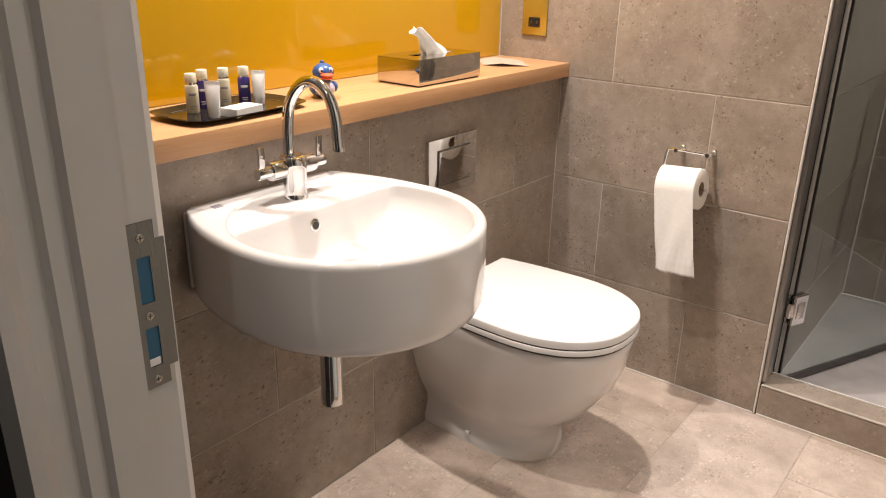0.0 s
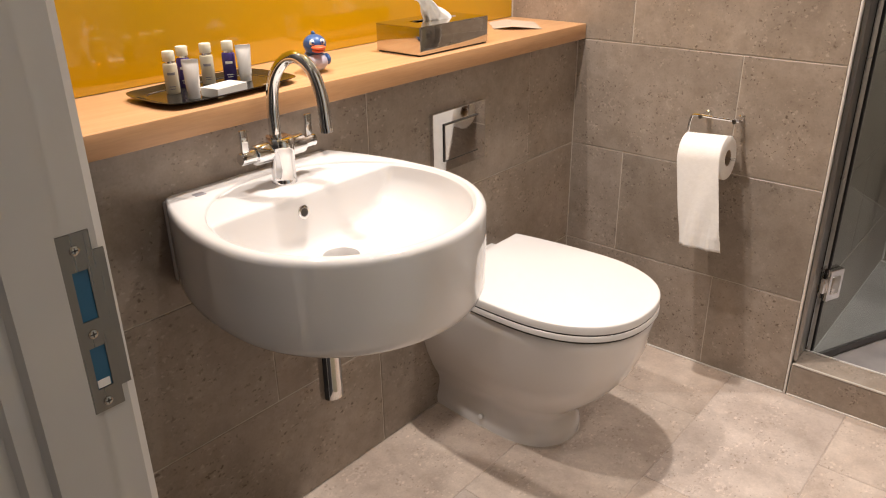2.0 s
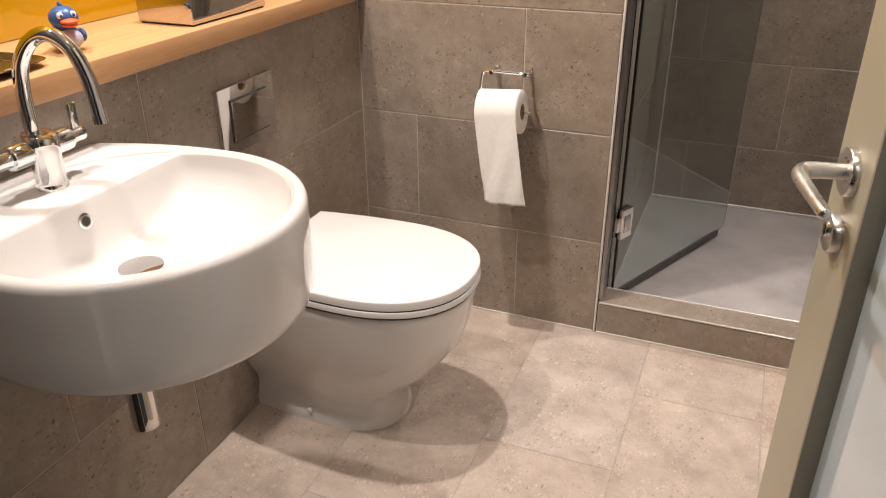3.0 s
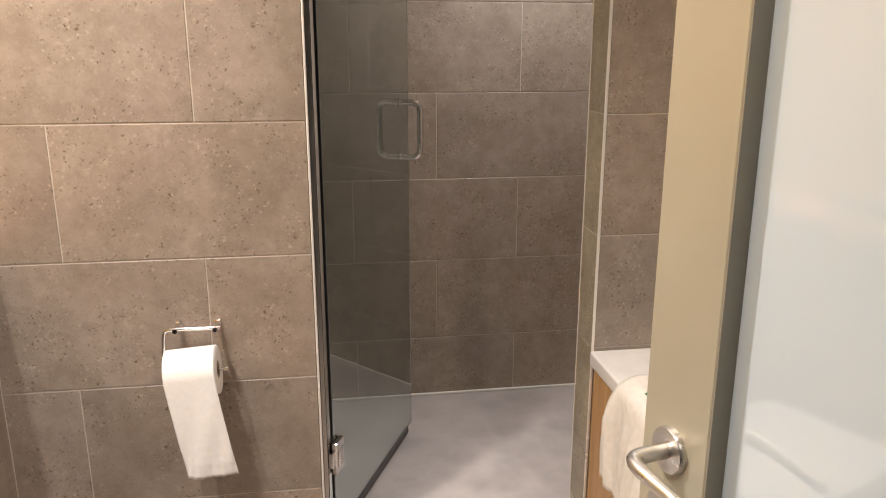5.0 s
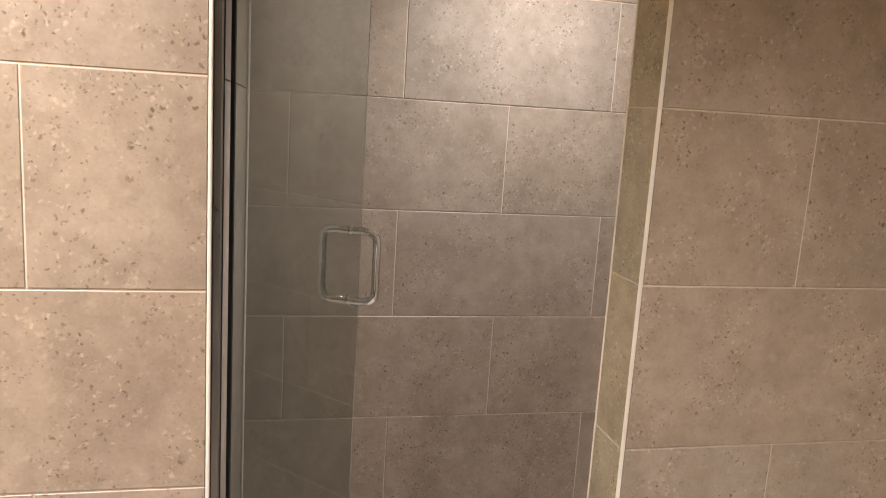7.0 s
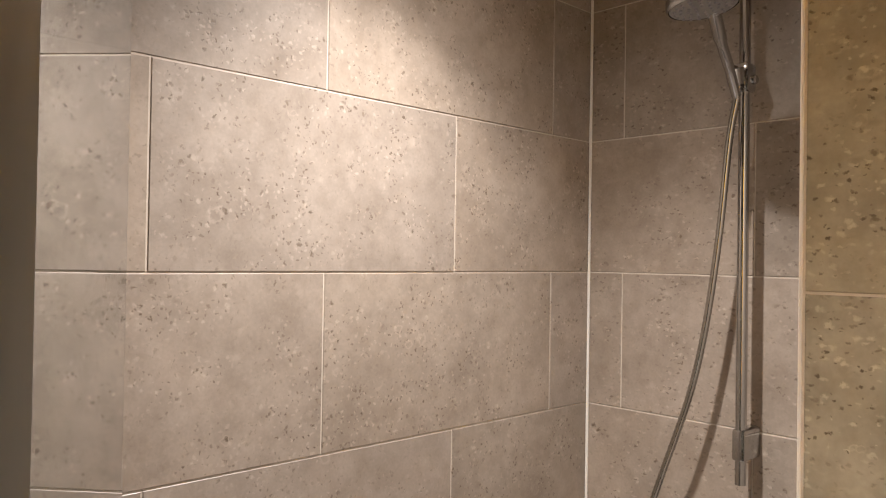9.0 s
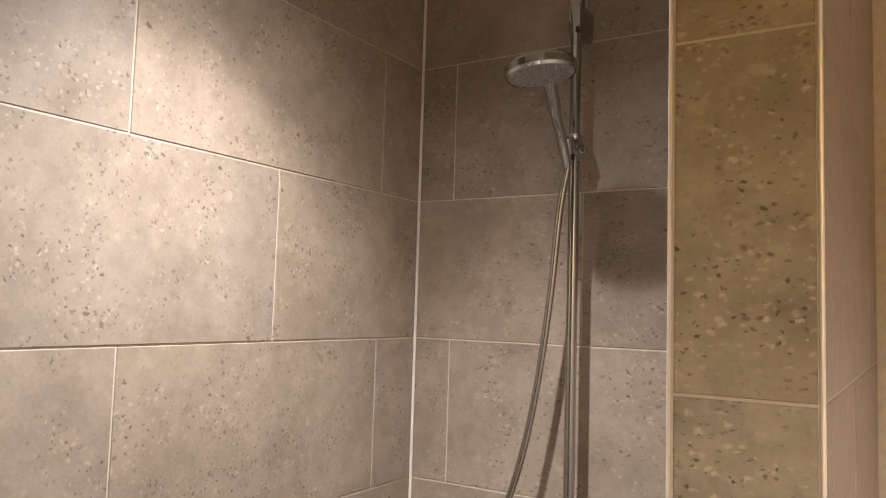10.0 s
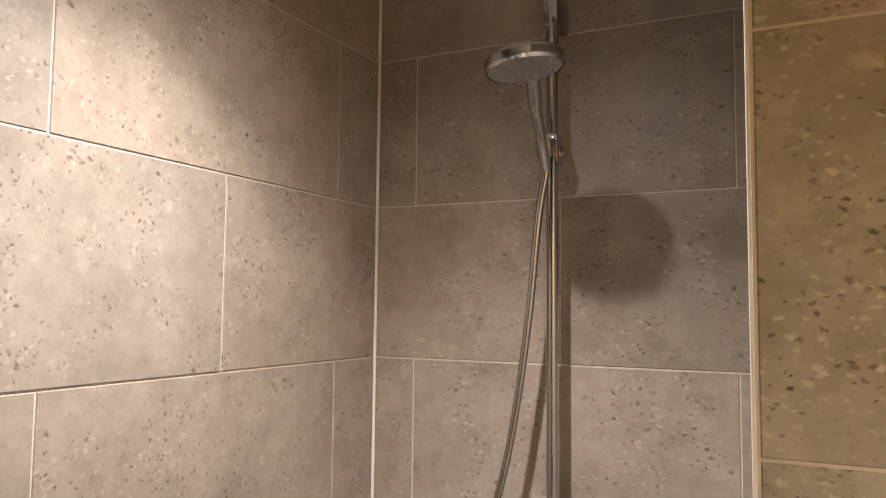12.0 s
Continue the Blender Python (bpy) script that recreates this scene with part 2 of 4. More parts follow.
M_TANCARD = plain("buff_card", (0.46, 0.38, 0.30), 0.7, vary=0.05)
M_BLUEPLASTIC = plain("blue_keep_box", (0.012, 0.10, 0.19), 0.4)
M_TRAYBLACK = plain("black_gloss_tray", (0.02, 0.017, 0.014), 0.1, vary=0.1, bumps=0.0)
M_WHITEPLASTIC = plain("white_plastic", (0.82, 0.80, 0.77), 0.35, bumps=0.02)
M_CAP = plain("cream_cap", (0.80, 0.74, 0.58), 0.35, bumps=0.02)
M_CREAM = plain("cream_bottle", (0.72, 0.66, 0.50), 0.25, bumps=0.0)
M_PURPLE = plain("purple_bottle", (0.06, 0.04, 0.20), 0.15, bumps=0.0)
M_INK = plain("grey_ink", (0.25, 0.24, 0.26), 0.6, bumps=0)
M_GOLDINK = plain("gold_ink", (0.45, 0.36, 0.18), 0.5, bumps=0)
M_DUCKBLUE = plain("blue_rubber", (0.035, 0.10, 0.28), 0.35, bumps=0.02)
M_DUCKPALE = plain("pale_lilac_rubber", (0.55, 0.52, 0.62), 0.35, bumps=0.02)
M_BEAK = plain("orange_rubber", (0.75, 0.12, 0.04), 0.35, bumps=0.02)
M_EYE = plain("eye_white", (0.8, 0.8, 0.78), 0.3, bumps=0)
M_TOWEL = plain("white_towel", (0.80, 0.76, 0.69), 0.95, vary=0.08, scale=60, bumps=0.6)
M_GREEN = plain("green_card", (0.02, 0.20, 0.10), 0.5, vary=0.1)
M_BRASS = plain("yellow_gold_plate", (0.52, 0.36, 0.06), 0.2, metal=0.6, bumps=0.0)


# ---- mesh tools ----
def thing(name, label, category, loc=(0, 0, 0), group="", kind=""):
    root = new(name)
    root.empty_display_size = 0.05
    root.location = loc
    return tagged(root, label, category, group, kind)


def link(name, bm, material, parent=None, label="", smooth=None):
    me = bpy.data.meshes.new(name)
    bmesh.ops.recalc_face_normals(bm, faces=bm.faces)
    bm.to_mesh(me)
    bm.free()
    for m in (material if isinstance(material, (list, tuple)) else [material]):
        me.materials.append(m)
    if smooth is not None:
        for p in me.polygons:
            p.use_smooth = True
        me.set_sharp_from_angle(angle=radians(smooth))
    ob = new(name, me)
    if parent is not None:
        ob.parent = parent
        if parent.type == "EMPTY":
            ob.matrix_parent_inverse = Matrix.Translation(-Vector(parent.location))
    if label:
        ob["label"] = label
    return ob


part = link


def box(x0, x1, y0, y1, z0, z1, bevel=0.0, seg=2, bm=None):
    out = bm or bmesh.new()
    made = bmesh.ops.create_cube(out, size=1.0)["verts"]
    bmesh.ops.transform(out, verts=made, matrix=Matrix.Translation(((x0 + x1) / 2, (y0 + y1) / 2, (z0 + z1) / 2))
                        @ Matrix.Diagonal((abs(x1 - x0), abs(y1 - y0), abs(z1 - z0), 1)))
    if bevel:
        edges = {e for v in made for e in v.link_edges}
        bmesh.ops.bevel(out, geom=list(edges), offset=bevel, segments=seg, profile=0.5, affect="EDGES")
    return out


def rings(levels, bm=None, cap0=True, cap1=True):
    """Skin through rings of points; all have the same number of points."""
    out = bm or bmesh.new()
    rows = [[out.verts.new(p) for p in ring] for ring in levels]
    n = len(rows[0])
    for a, b in zip(rows, rows[1:]):
        for i in range(n):
            out.faces.new((a[i], a[(i + 1) % n], b[(i + 1) % n], b[i]))
    if cap0:
        out.faces.new(rows[0][::-1])
    if cap1:
        out.faces.new(rows[-1])
    return out


def lathe(profile, centre, axis=(0, 0, 1), n=32, bm=None, cap0=True, cap1=True):
    """profile: (radius, height) along the axis from the centre."""
    q = Vector((0, 0, 1)).rotation_difference(Vector(axis).normalized())
    c = Vector(centre)
    levels = [[c + q @ Vector((r * math.cos(2 * math.pi * i / n), r * math.sin(2 * math.pi * i / n), h)) for i in range(n)] for r, h in profile]
    return rings(levels, bm, cap0, cap1)


def spline(points, per=8):
    pts = [Vector(p) for p in points]
    full = [2 * pts[0] - pts[1]] + pts + [2 * pts[-1] - pts[-2]]
    out = []
    for i in range(1, len(full) - 2):
        a, b, c, d = full[i - 1:i + 3]
        for k in range(per):
            t = k / per
            out.append(0.5 * (2 * b + (c - a) * t + (2 * a - 5 * b + 4 * c - d) * t * t + (3 * b - a - 3 * c + d) * t ** 3))
    out.append(pts[-1])
    return out


def tube(path, radius, n=12, bm=None, cap=True):
    """Round bar along a path of points; radius a number or one per point."""
    path = [Vector(p) for p in path]
    rad = radius if isinstance(radius, (list, tuple)) else [radius] * len(path)
    levels, side = [], None
    for i, p in enumerate(path):
        d = (path[min(i + 1, len(path) - 1)] - path[max(i - 1, 0)]).normalized()
        if side is None:
            side = d.orthogonal().normalized()
        side = (side - d * side.dot(d)).normalized()
        up = d.cross(side)
        levels.append([p + rad[i] * (side * math.cos(2 * math.pi * k / n) + up * math.sin(2 * math.pi * k / n)) for k in range(n)])
    return rings(levels, bm, cap, cap)


def structure(name, label, bm, material, category):
    return tagged(link(name, bm, material), label, category, kind="structure")


tile_meshes = {}


def tile_mesh(axis, w, h, material):
    """A tile with eased edges. axis: 'x', 'y' or 'z', the way its face looks; w along the wall, h up it."""
    key = (axis, round(w, 3), round(h, 3), material.name)
    if key in tile_meshes:
        return tile_meshes[key]
    e, d = 0.0011, 0.006
    bm = bmesh.new()
    levels = []
    for inset, depth in ((0, -d), (0, -e), (e, 0)):
        a, b = w / 2 - inset, h / 2 - inset
        ring = []
        for u, v in ((-a, -b), (a, -b), (a, b), (-a, b)):
            ring.append({"+x": (depth, u, v), "-x": (-depth, u, v), "-y": (u, -depth, v), "+y": (u, depth, v), "+z": (u, v, depth)}[axis])
        levels.append(ring)
    rings(levels, bm)
    bmesh.ops.recalc_face_normals(bm, faces=bm.faces)
    me = bpy.data.meshes.new("tile")
    bm.to_mesh(me)
    bm.free()
    me.materials.append(material)
    tile_meshes[key] = me
    return me


def lay(wall, axis, at, u0, u1, v0, v1, first, rows, pitch=0.603, joint=0.0026, material=None, openings=()):
    """Tiles on a wall: rows is a list of (bottom, top, joint place); u along the wall."""
    for bottom, top, col in rows:
        b, t = max(bottom, v0), min(top, v1)
        if t - b < 0.02:
            continue
        k = math.floor((u0 - col) / pitch)
        u = col + k * pitch
        while u < u1:
            a, c = max(u, u0), min(u + pitch, u1)
            u += pitch
            if c - a < 0.012:
                continue
            w, h = c - a - joint, t - b - joint
            me = tile_mesh(axis, w, h, material or M_TILE)
            ob = new("tile", me)
            mu, mv = (a + c) / 2, (b + t) / 2
            jit = random.uniform(-0.0003, 0.0003)
            ob.location = {"x": (at + jit, mu, mv), "y": (mu, at + jit, mv), "z": (mu, mv, at + jit)}[axis[1]]
            ob.parent = wall


ROW = 0.303
Z1 = 0.282
BOTTOMS = [0.0] + [Z1 + ROW * i for i in range(8)]


def bond(even, odd):
    """Rows up a wall in half bond: joint places for rows 0, 2, 4... and 1, 3, 5..."""
    return [(BOTTOMS[i], BOTTOMS[i + 1], even if i % 2 == 0 else odd) for i in range(8)]


# ---- the plan ----
XB = -1.043      # boxed wall behind basin and toilet
XG = -1.273      # yellow glass
YT = 2.20        # wall with the paper holder
XE = -0.331      # its free end, and the shower's near side
YP, YQ = 2.270, 2.389   # pier beside the shower
XP = 0.375
YS = 3.165       # shower back wall
XS = 1.134       # shower end wall
YD = 0.57        # inside of the door wall
XJ = -0.60       # door frame
TRAY = 0.05
R = 0.0015       # grout lies this far back

floor = structure("floor", "grey-beige limestone-look tiled bathroom floor", box(XB - 0.3, XS + 0.1, YD - 0.1, YT + 0.1, -0.08, -R), M_FLOORGROUT, "floor")
hall_floor = structure("floor_hall", "dark carpet in the dim hall outside", box(-2.6, 2.4, -2.4, YD - 0.1, -0.08, -0.004), M_CARPET, "floor")
ceiling = structure("ceiling", "plain white painted ceiling", box(-2.6, 2.4, -2.4, YS + 0.2, CEIL, CEIL + 0.12), M_CEILING, "ceiling")

wall_basin = structure("wall_basin", "boxed-out half wall of grey stone tiles behind basin and toilet", box(XG, XB - R, YD, YT + 0.02, 0, 0.886), M_GROUT, "wall")
wall_glass = structure("wall_glass", "plastered wall behind the yellow glass", box(XG - 0.15, XG - 0.012, YD - 0.18, YT + 0.02, 0, CEIL), M_PLASTER, "wall")
wall_paper = structure("wall_paper", "grey stone tiled wall beside the toilet", box(XG - 0.15, XE - 0.006, YT + R, YS + 0.15, 0, CEIL), M_GROUT, "wall")
wall_shower_back = structure("wall_shower_back", "grey stone tiled back wall of the shower", box(XE - 0.006, XS + 0.15, YS + R, YS + 0.15, 0, CEIL), M_GROUT, "wall")
wall_shower_end = structure("wall_shower_end", "grey stone tiled end wall of the shower", box(XS + R, XS + 0.15, YQ, YS + R, 0, CEIL), M_GROUT, "wall")
wall_pier = structure("wall_pier", "grey stone tiled pier beside the shower opening", box(XP + R, XS + 0.15, YP + R, YQ, 0, CEIL), M_GROUT, "wall")
wall_right = structure("wall_right", "grey stone tiled side wall", box(XS, XS + 0.15, YD - 0.18, YP + R, 0, CEIL), M_GROUT, "wall")
wall_door_a = structure("wall_door_a", "wall beside the door frame, blackened to stay dark", box(XG, XJ - 0.04, 0.39, YD, 0, CEIL), M_HALLDARK, "wall")
wall_door_b = structure("wall_door_b", "painted wall on the hinge side of the door", box(0.26, XS, 0.39, YD, 0, CEIL), M_PLASTER, "wall")
wall_door_c = structure("wall_door_c", "painted wall over the doorway", box(XJ - 0.04, 0.26, 0.39, YD, 2.09, CEIL), M_PLASTER, "wall")
structure("wall_hall_back", "grey painted wall of the dim hall", box(-2.6, 2.4, -2.5, -2.4, 0, CEIL), M_HALL, "wall")
structure("wall_hall_left", "grey painted side wall of the dim hall", box(-2.7, -2.6, -2.4, 0.39, 0, CEIL), M_HALL, "wall")
structure("wall_hall_right", "grey painted side wall of the dim hall", box(2.4, 2.5, -2.4, 0.39, 0, CEIL), M_HALL, "wall")
structure("wall_hall_left_return", "grey painted return wall of the dim hall", box(-2.6, XG, 0.30, 0.39, 0, CEIL), M_HALL, "wall")
structure("wall_hall_right_return", "grey painted return wall of the dim hall", box(XS, 2.4, 0.30, 0.39, 0, CEIL), M_HALL, "wall")

# yellow glass over the shelf, and the shelf
structure("trim_yellow_glass", "glossy yellow back-painted glass splashback", box(XG - 0.008, XG, YD + 0.004, YT - 0.003, 0.9306, CEIL - 0.003), M_YELLOW, "splashback")
shelf = thing("shelf", "pale beech shelf on the boxed-out tiled wall", "shelf", (-1.15, 1.4, 0.889))
part("board", box(XG + 0.001, XB + 0.0135, YD + 0.003, YT - 0.002, 0.889, 0.9298, 0.0012), M_SHELF, shelf, smooth=40)
part("front_lipping", box(XB + 0.0138, XB + 0.025, YD + 0.003, YT - 0.002, 0.889, 0.930, 0.002), M_LIPPING, shelf, "beech front lipping", 40)

# shower kerb and tray
kerb = structure("kerb", "low stone-tiled kerb of the shower", box(XE + 0.004, XP - 0.004, YT + R, 2.298, 0, 0.094), M_GROUT, "kerb")
structure("kerb_side", "kerb end under the pier", box(XP - 0.004, XP + 0.2, YP + 0.004, 2.298, 0, 0.09), M_GROUT, "kerb")
shower_tray = thing("shower_tray", "pale grey shower tray set behind a tiled kerb", "shower tray", (0.4, 2.75, 0))
part("tray_floor", box(XE + 0.004, XS - 0.002, 2.302, YS - 0.002, 0.004, TRAY, 0.004), M_TRAYSTONE, shower_tray, smooth=40)
part("edge_seal", box(XE + 0.004, XS - 0.002, YS - 0.012, YS - 0.002, TRAY, TRAY + 0.008, 0.002), M_SILICONE, shower_tray, "white silicone seal")
part("side_seal", box(XE + 0.003, XE + 0.011, 2.31, YS - 0.013, TRAY, TRAY + 0.008, 0.002), M_SILICONE, shower_tray, "white silicone seal")


def strip(name, label, x0, x1, y0, y1, z0, z1, material, bevel=0.002):
    return structure(name, label, box(x0, x1, y0, y1, z0, z1, bevel), material, "trim")


# metal edge trims and silicone joints
strip("trim_wall_end", "off-white mastic joint on the wall's end", XE - 0.0045, XE + 0.001, YT - 0.002, YT + 0.012, 0.0, CEIL - 0.002, M_SILICONE)
strip("trim_pier_front", "pale metal edge trim on the pier", XP - 0.0015, XP + 0.0065, YP - 0.0018, YP + 0.002, 0.06, CEIL - 0.002, M_TRIMLINE)
strip("trim_pier_back", "pale edge joint on the pier's shower side", XP - 0.0008, XP + 0.002, YQ - 0.0022, YQ + 0.0008, 0.06, CEIL - 0.002, M_SILICONE, 0.0006)
strip("trim_kerb", "pale trim along the kerb's front edge", XE + 0.006, XP - 0.004, YT - 0.0015, YT + 0.0045, 0.0945, 0.0990, M_TRIM, 0.0012)
strip("trim_kerb_back", "polished metal trim along the kerb's shower edge", XE + 0.006, XP - 0.004, 2.293, 2.298, 0.0945, 0.0985, M_TRIMLINE, 0.0015)
strip("trim_shower_corner", "white silicone joint in the shower corner", XS - 0.007, XS - 0.0005, YS - 0.007, YS - 0.0005, TRAY + 0.01, CEIL - 0.001, M_SILICONE, 0.003)
strip("trim_shower_corner_near", "white silicone joint in the shower corner", XE + 0.0105, XE + 0.017, YS - 0.007, YS - 0.0005, TRAY + 0.01, CEIL - 0.001, M_SILICONE, 0.003)
strip("trim_ceiling_back", "pale joint between shower wall and ceiling", XE + 0.018, XS - 0.008, YS - 0.005, YS - 0.0005, CEIL - 0.006, CEIL - 0.0005, M_SILICONE, 0.002)
strip("trim_ceiling_end", "pale joint between shower wall and ceiling", XS - 0.005, XS - 0.0005, YQ + 0.01, YS - 0.008, CEIL - 0.006, CEIL - 0.0005, M_SILICONE, 0.002)
strip("trim_corner_paper", "pale joint in the corner by the toilet", XB - 0.0005, XB + 0.002, YT - 0.002, YT - 0.0005, 0.0, 0.888, M_GROUT, 0.0005)
strip("trim_floor_paper", "pale joint between wall and floor", XB + 0.005, XE - 0.005, YT - 0.004, YT - 0.0005, 0.0002, 0.005, M_SILICONE, 0.0015)
strip("trim_floor_kerb", "pale joint between kerb and floor", XE + 0.005, XP, YT - 0.004, YT - 0.0005, 0.0002, 0.005, M_SILICONE, 0.0015)

# ---- door frame with its keep plate ----
def door_frame():
    root = thing("door_1", "grey painted timber door frame with a steel keep plate", "door frame", (XJ, 0.48, 0), kind="structure")
    prof = [(-0.04, 0.385), (0.010, 0.385), (0.010, 0.400), (-0.006, 0.417), (-0.006, 0.438), (0.004, 0.443), (0.004, 0.463), (0.014, 0.468),
            (0.014, 0.518), (0.0, 0.520), (0.0, 0.562), (-0.006, 0.572), (-0.04, 0.572)]
    bm = rings([[(XJ + x, y, z) for x, y in prof] for z in (0.0, 2.09)])
    part("jamb", bm, M_JAMB, root)
    part("hinge_jamb", box(0.235, 0.262, 0.385, 0.572, 0, 2.09, 0.003), M_JAMB, root)
    part("head_jamb", box(XJ + 0.015, 0.234, 0.387, 0.570, 2.06, 2.092, 0.003), M_JAMB, root)
    # keep plate with two pockets, on the rabbet
    plate = bmesh.new()
    x0, x1 = XJ + 0.0002, XJ + 0.0022
    ya, yb, yc, yd = 0.5225, 0.531, 0.547, 0.566
    z_low, z_notch_low, z_notch_high, z_high = 0.760, 0.781, 0.935, 0.957
    def slab(y0, y1, z0, z1):
        box(x0, x1, y0, y1, z0, z1, bm=plate)
    slab(ya, yb, z_low, z_high); slab(yc, 0.555, z_low, z_high)
    for z0, z1 in ((z_low, 0.786), (0.834, 0.864), (0.918, z_high)):
        slab(yb, yc, z0, z1)
    slab(0.555, yd, z_notch_low, z_notch_high)
    kp = part("keep_plate", plate, M_STEEL, root, "brushed steel keep plate")
    for z0, z1 in ((0.786, 0.834), (0.864, 0.918)):
        bm = box(x0 + 0.0001, x0 + 0.0007, yb, yc, z0, z1)
        part("keep_pocket", bm, M_BLUEPLASTIC, kp, "blue plastic pocket")
    part("latch_scrap", box(x0 + 0.0008, x0 + 0.0014, yb + 0.001, yc - 0.002, 0.787, 0.796), M_WHITEPLASTIC, kp)
    for z in (0.770, 0.849, 0.940):
        bm = lathe([(0.0052, 0.0), (0.0048, 0.0009), (0.003, 0.0014)], (x1, 0.538, z), (1, 0, 0), 16)
        part("screw", bm, M_SCREW, kp)
        # Dark cross on the screw head paints the shade of its slots
        cross = box(x1 + 0.0013, x1 + 0.0017, 0.5348, 0.5412, z - 0.0006, z + 0.0006)
        box(x1 + 0.0013, x1 + 0.0017, 0.5374, 0.5386, z - 0.0032, z + 0.0032, bm=cross)
        part("screw_slot_shade", cross, M_GAPSHADE, kp)
    return root


door_frame()


# ---- open door leaf ----
def door_leaf():
    hinge, free = Vector((0.232, 0.555, 0)), Vector((LEAFX, LEAFY, 0))
    along = (free - hinge).normalized()
    out = Vector((-along.y, along.x, 0))       # the way the visible face looks
    length = (free - hinge).length
    m = Matrix((( along.x, out.x, 0, hinge.x), (along.y, out.y, 0, hinge.y), (0, 0, 1, 0), (0, 0, 0, 1)))
    root = thing("door_leaf", "open champagne door leaf with a white glass panel and lever handle", "door", tuple(hinge))
    def put(name, bm, mat, parent=root, label="", smooth=None):
        bmesh.ops.transform(bm, matrix=m, verts=bm.verts)
        return part(name, bm, mat, parent, label, smooth)
    st = STILE
    top, bot = 2.05, 0.008
    put("stile", box(length - st, length, -0.046, 0.0, bot, top, 0.0015), M_LEAF)
    put("hinge_stile", box(0.0, st, -0.046, 0.0, bot, top, 0.0015), M_LEAF)
    put("bead", box(length - st - 0.003, length - st + 0.0001, -0.044, -0.0005, bot + 0.12, top - 0.12), M_LEAFSIDE, label="olive-grey inner bead")
    put("rail", box(st, length - st, -0.046, 0.0, bot, bot + 0.12, 0.0015), M_LEAF)
    put("rail", box(st, length - st, -0.046, 0.0, top - 0.12, top, 0.0015), M_LEAF)
    put("panel", box(st, length - st - 0.003, -0.042, -BEAD, bot + 0.12, top - 0.12), M_PANEL, label="glossy white back-painted glass")
    # lever on a round rose
    cu, cz = length - 0.055, LEVERZ
    h = put("rose", lathe([(0.0285, 0.0), (0.0285, 0.006), (0.027, 0.0085), (0.010, 0.0085)], (cu, 0, cz), (0, 1, 0), 32), M_SATIN, label="round satin steel rose", smooth=40)
    put("neck", tube([(cu, 0.007, cz), (cu, 0.045, cz)], 0.0095, 16), M_SATIN, h, smooth=40)
    path = spline([(cu, 0.036, cz), (cu - 0.004, 0.052, cz), (cu - 0.022, 0.060, cz), (cu - 0.06, 0.060, cz - 0.001), (cu - 0.118, 0.057, cz - 0.003)], 6)
    rad = [0.0098] * 8 + [0.0094 - 0.0026 * i / (len(path) - 9) for i in range(len(path) - 8)]
    tip = (path[-1] - path[-2]).normalized()
    lever = tube(path + [path[-1] + tip * 0.003, path[-1] + tip * 0.0042], rad + [0.0052, 0.0025], 16)
    put("lever", lever, M_SATIN, h, "satin steel lever", 40)
    kz = cz - 0.075
    k = put("key_rose", lathe([(0.024, 0.0), (0.024, 0.009), (0.0225, 0.0115), (0.009, 0.0115)], (cu, 0, kz), (0, 1, 0), 32), M_SATIN, smooth=40)
    put("cylinder", lathe([(0.0085, 0.004), (0.0085, 0.0135), (0.0075, 0.0145)], (cu, 0, kz + 0.004), (0, 1, 0), 20), M_CHROME, k, smooth=40)
    put("keyhole", box(cu - 0.0016, cu + 0.0016, 0.0140, 0.0150, kz - 0.003, kz + 0.009), M_BLACK, k)
    return root


LEAFX, LEAFY, STILE, BEAD, LEVERZ = 0.082, 1.280, 0.114, 0.024, 0.900
door_leaf()


# ---- wash basin ----
BC = Vector((-0.796, 1.056, 0))
BR = 0.2375
BZ = 0.792


def basin_radius(th, r, back, half):
    """Radius in plan: round front, sides that draw in gently to a straight back of half-width half."""
    c, sn = math.cos(th), abs(math.sin(th))
    if c >= 0:
        return r
    lo, hi = 0.0, min(back / -c, 2 * r)
    for _ in range(30):
        k = (lo + hi) / 2
        if k * sn <= r - (r - half) * (k * -c / back) ** 2.2:
            lo = k
        else:
            hi = k
    return lo


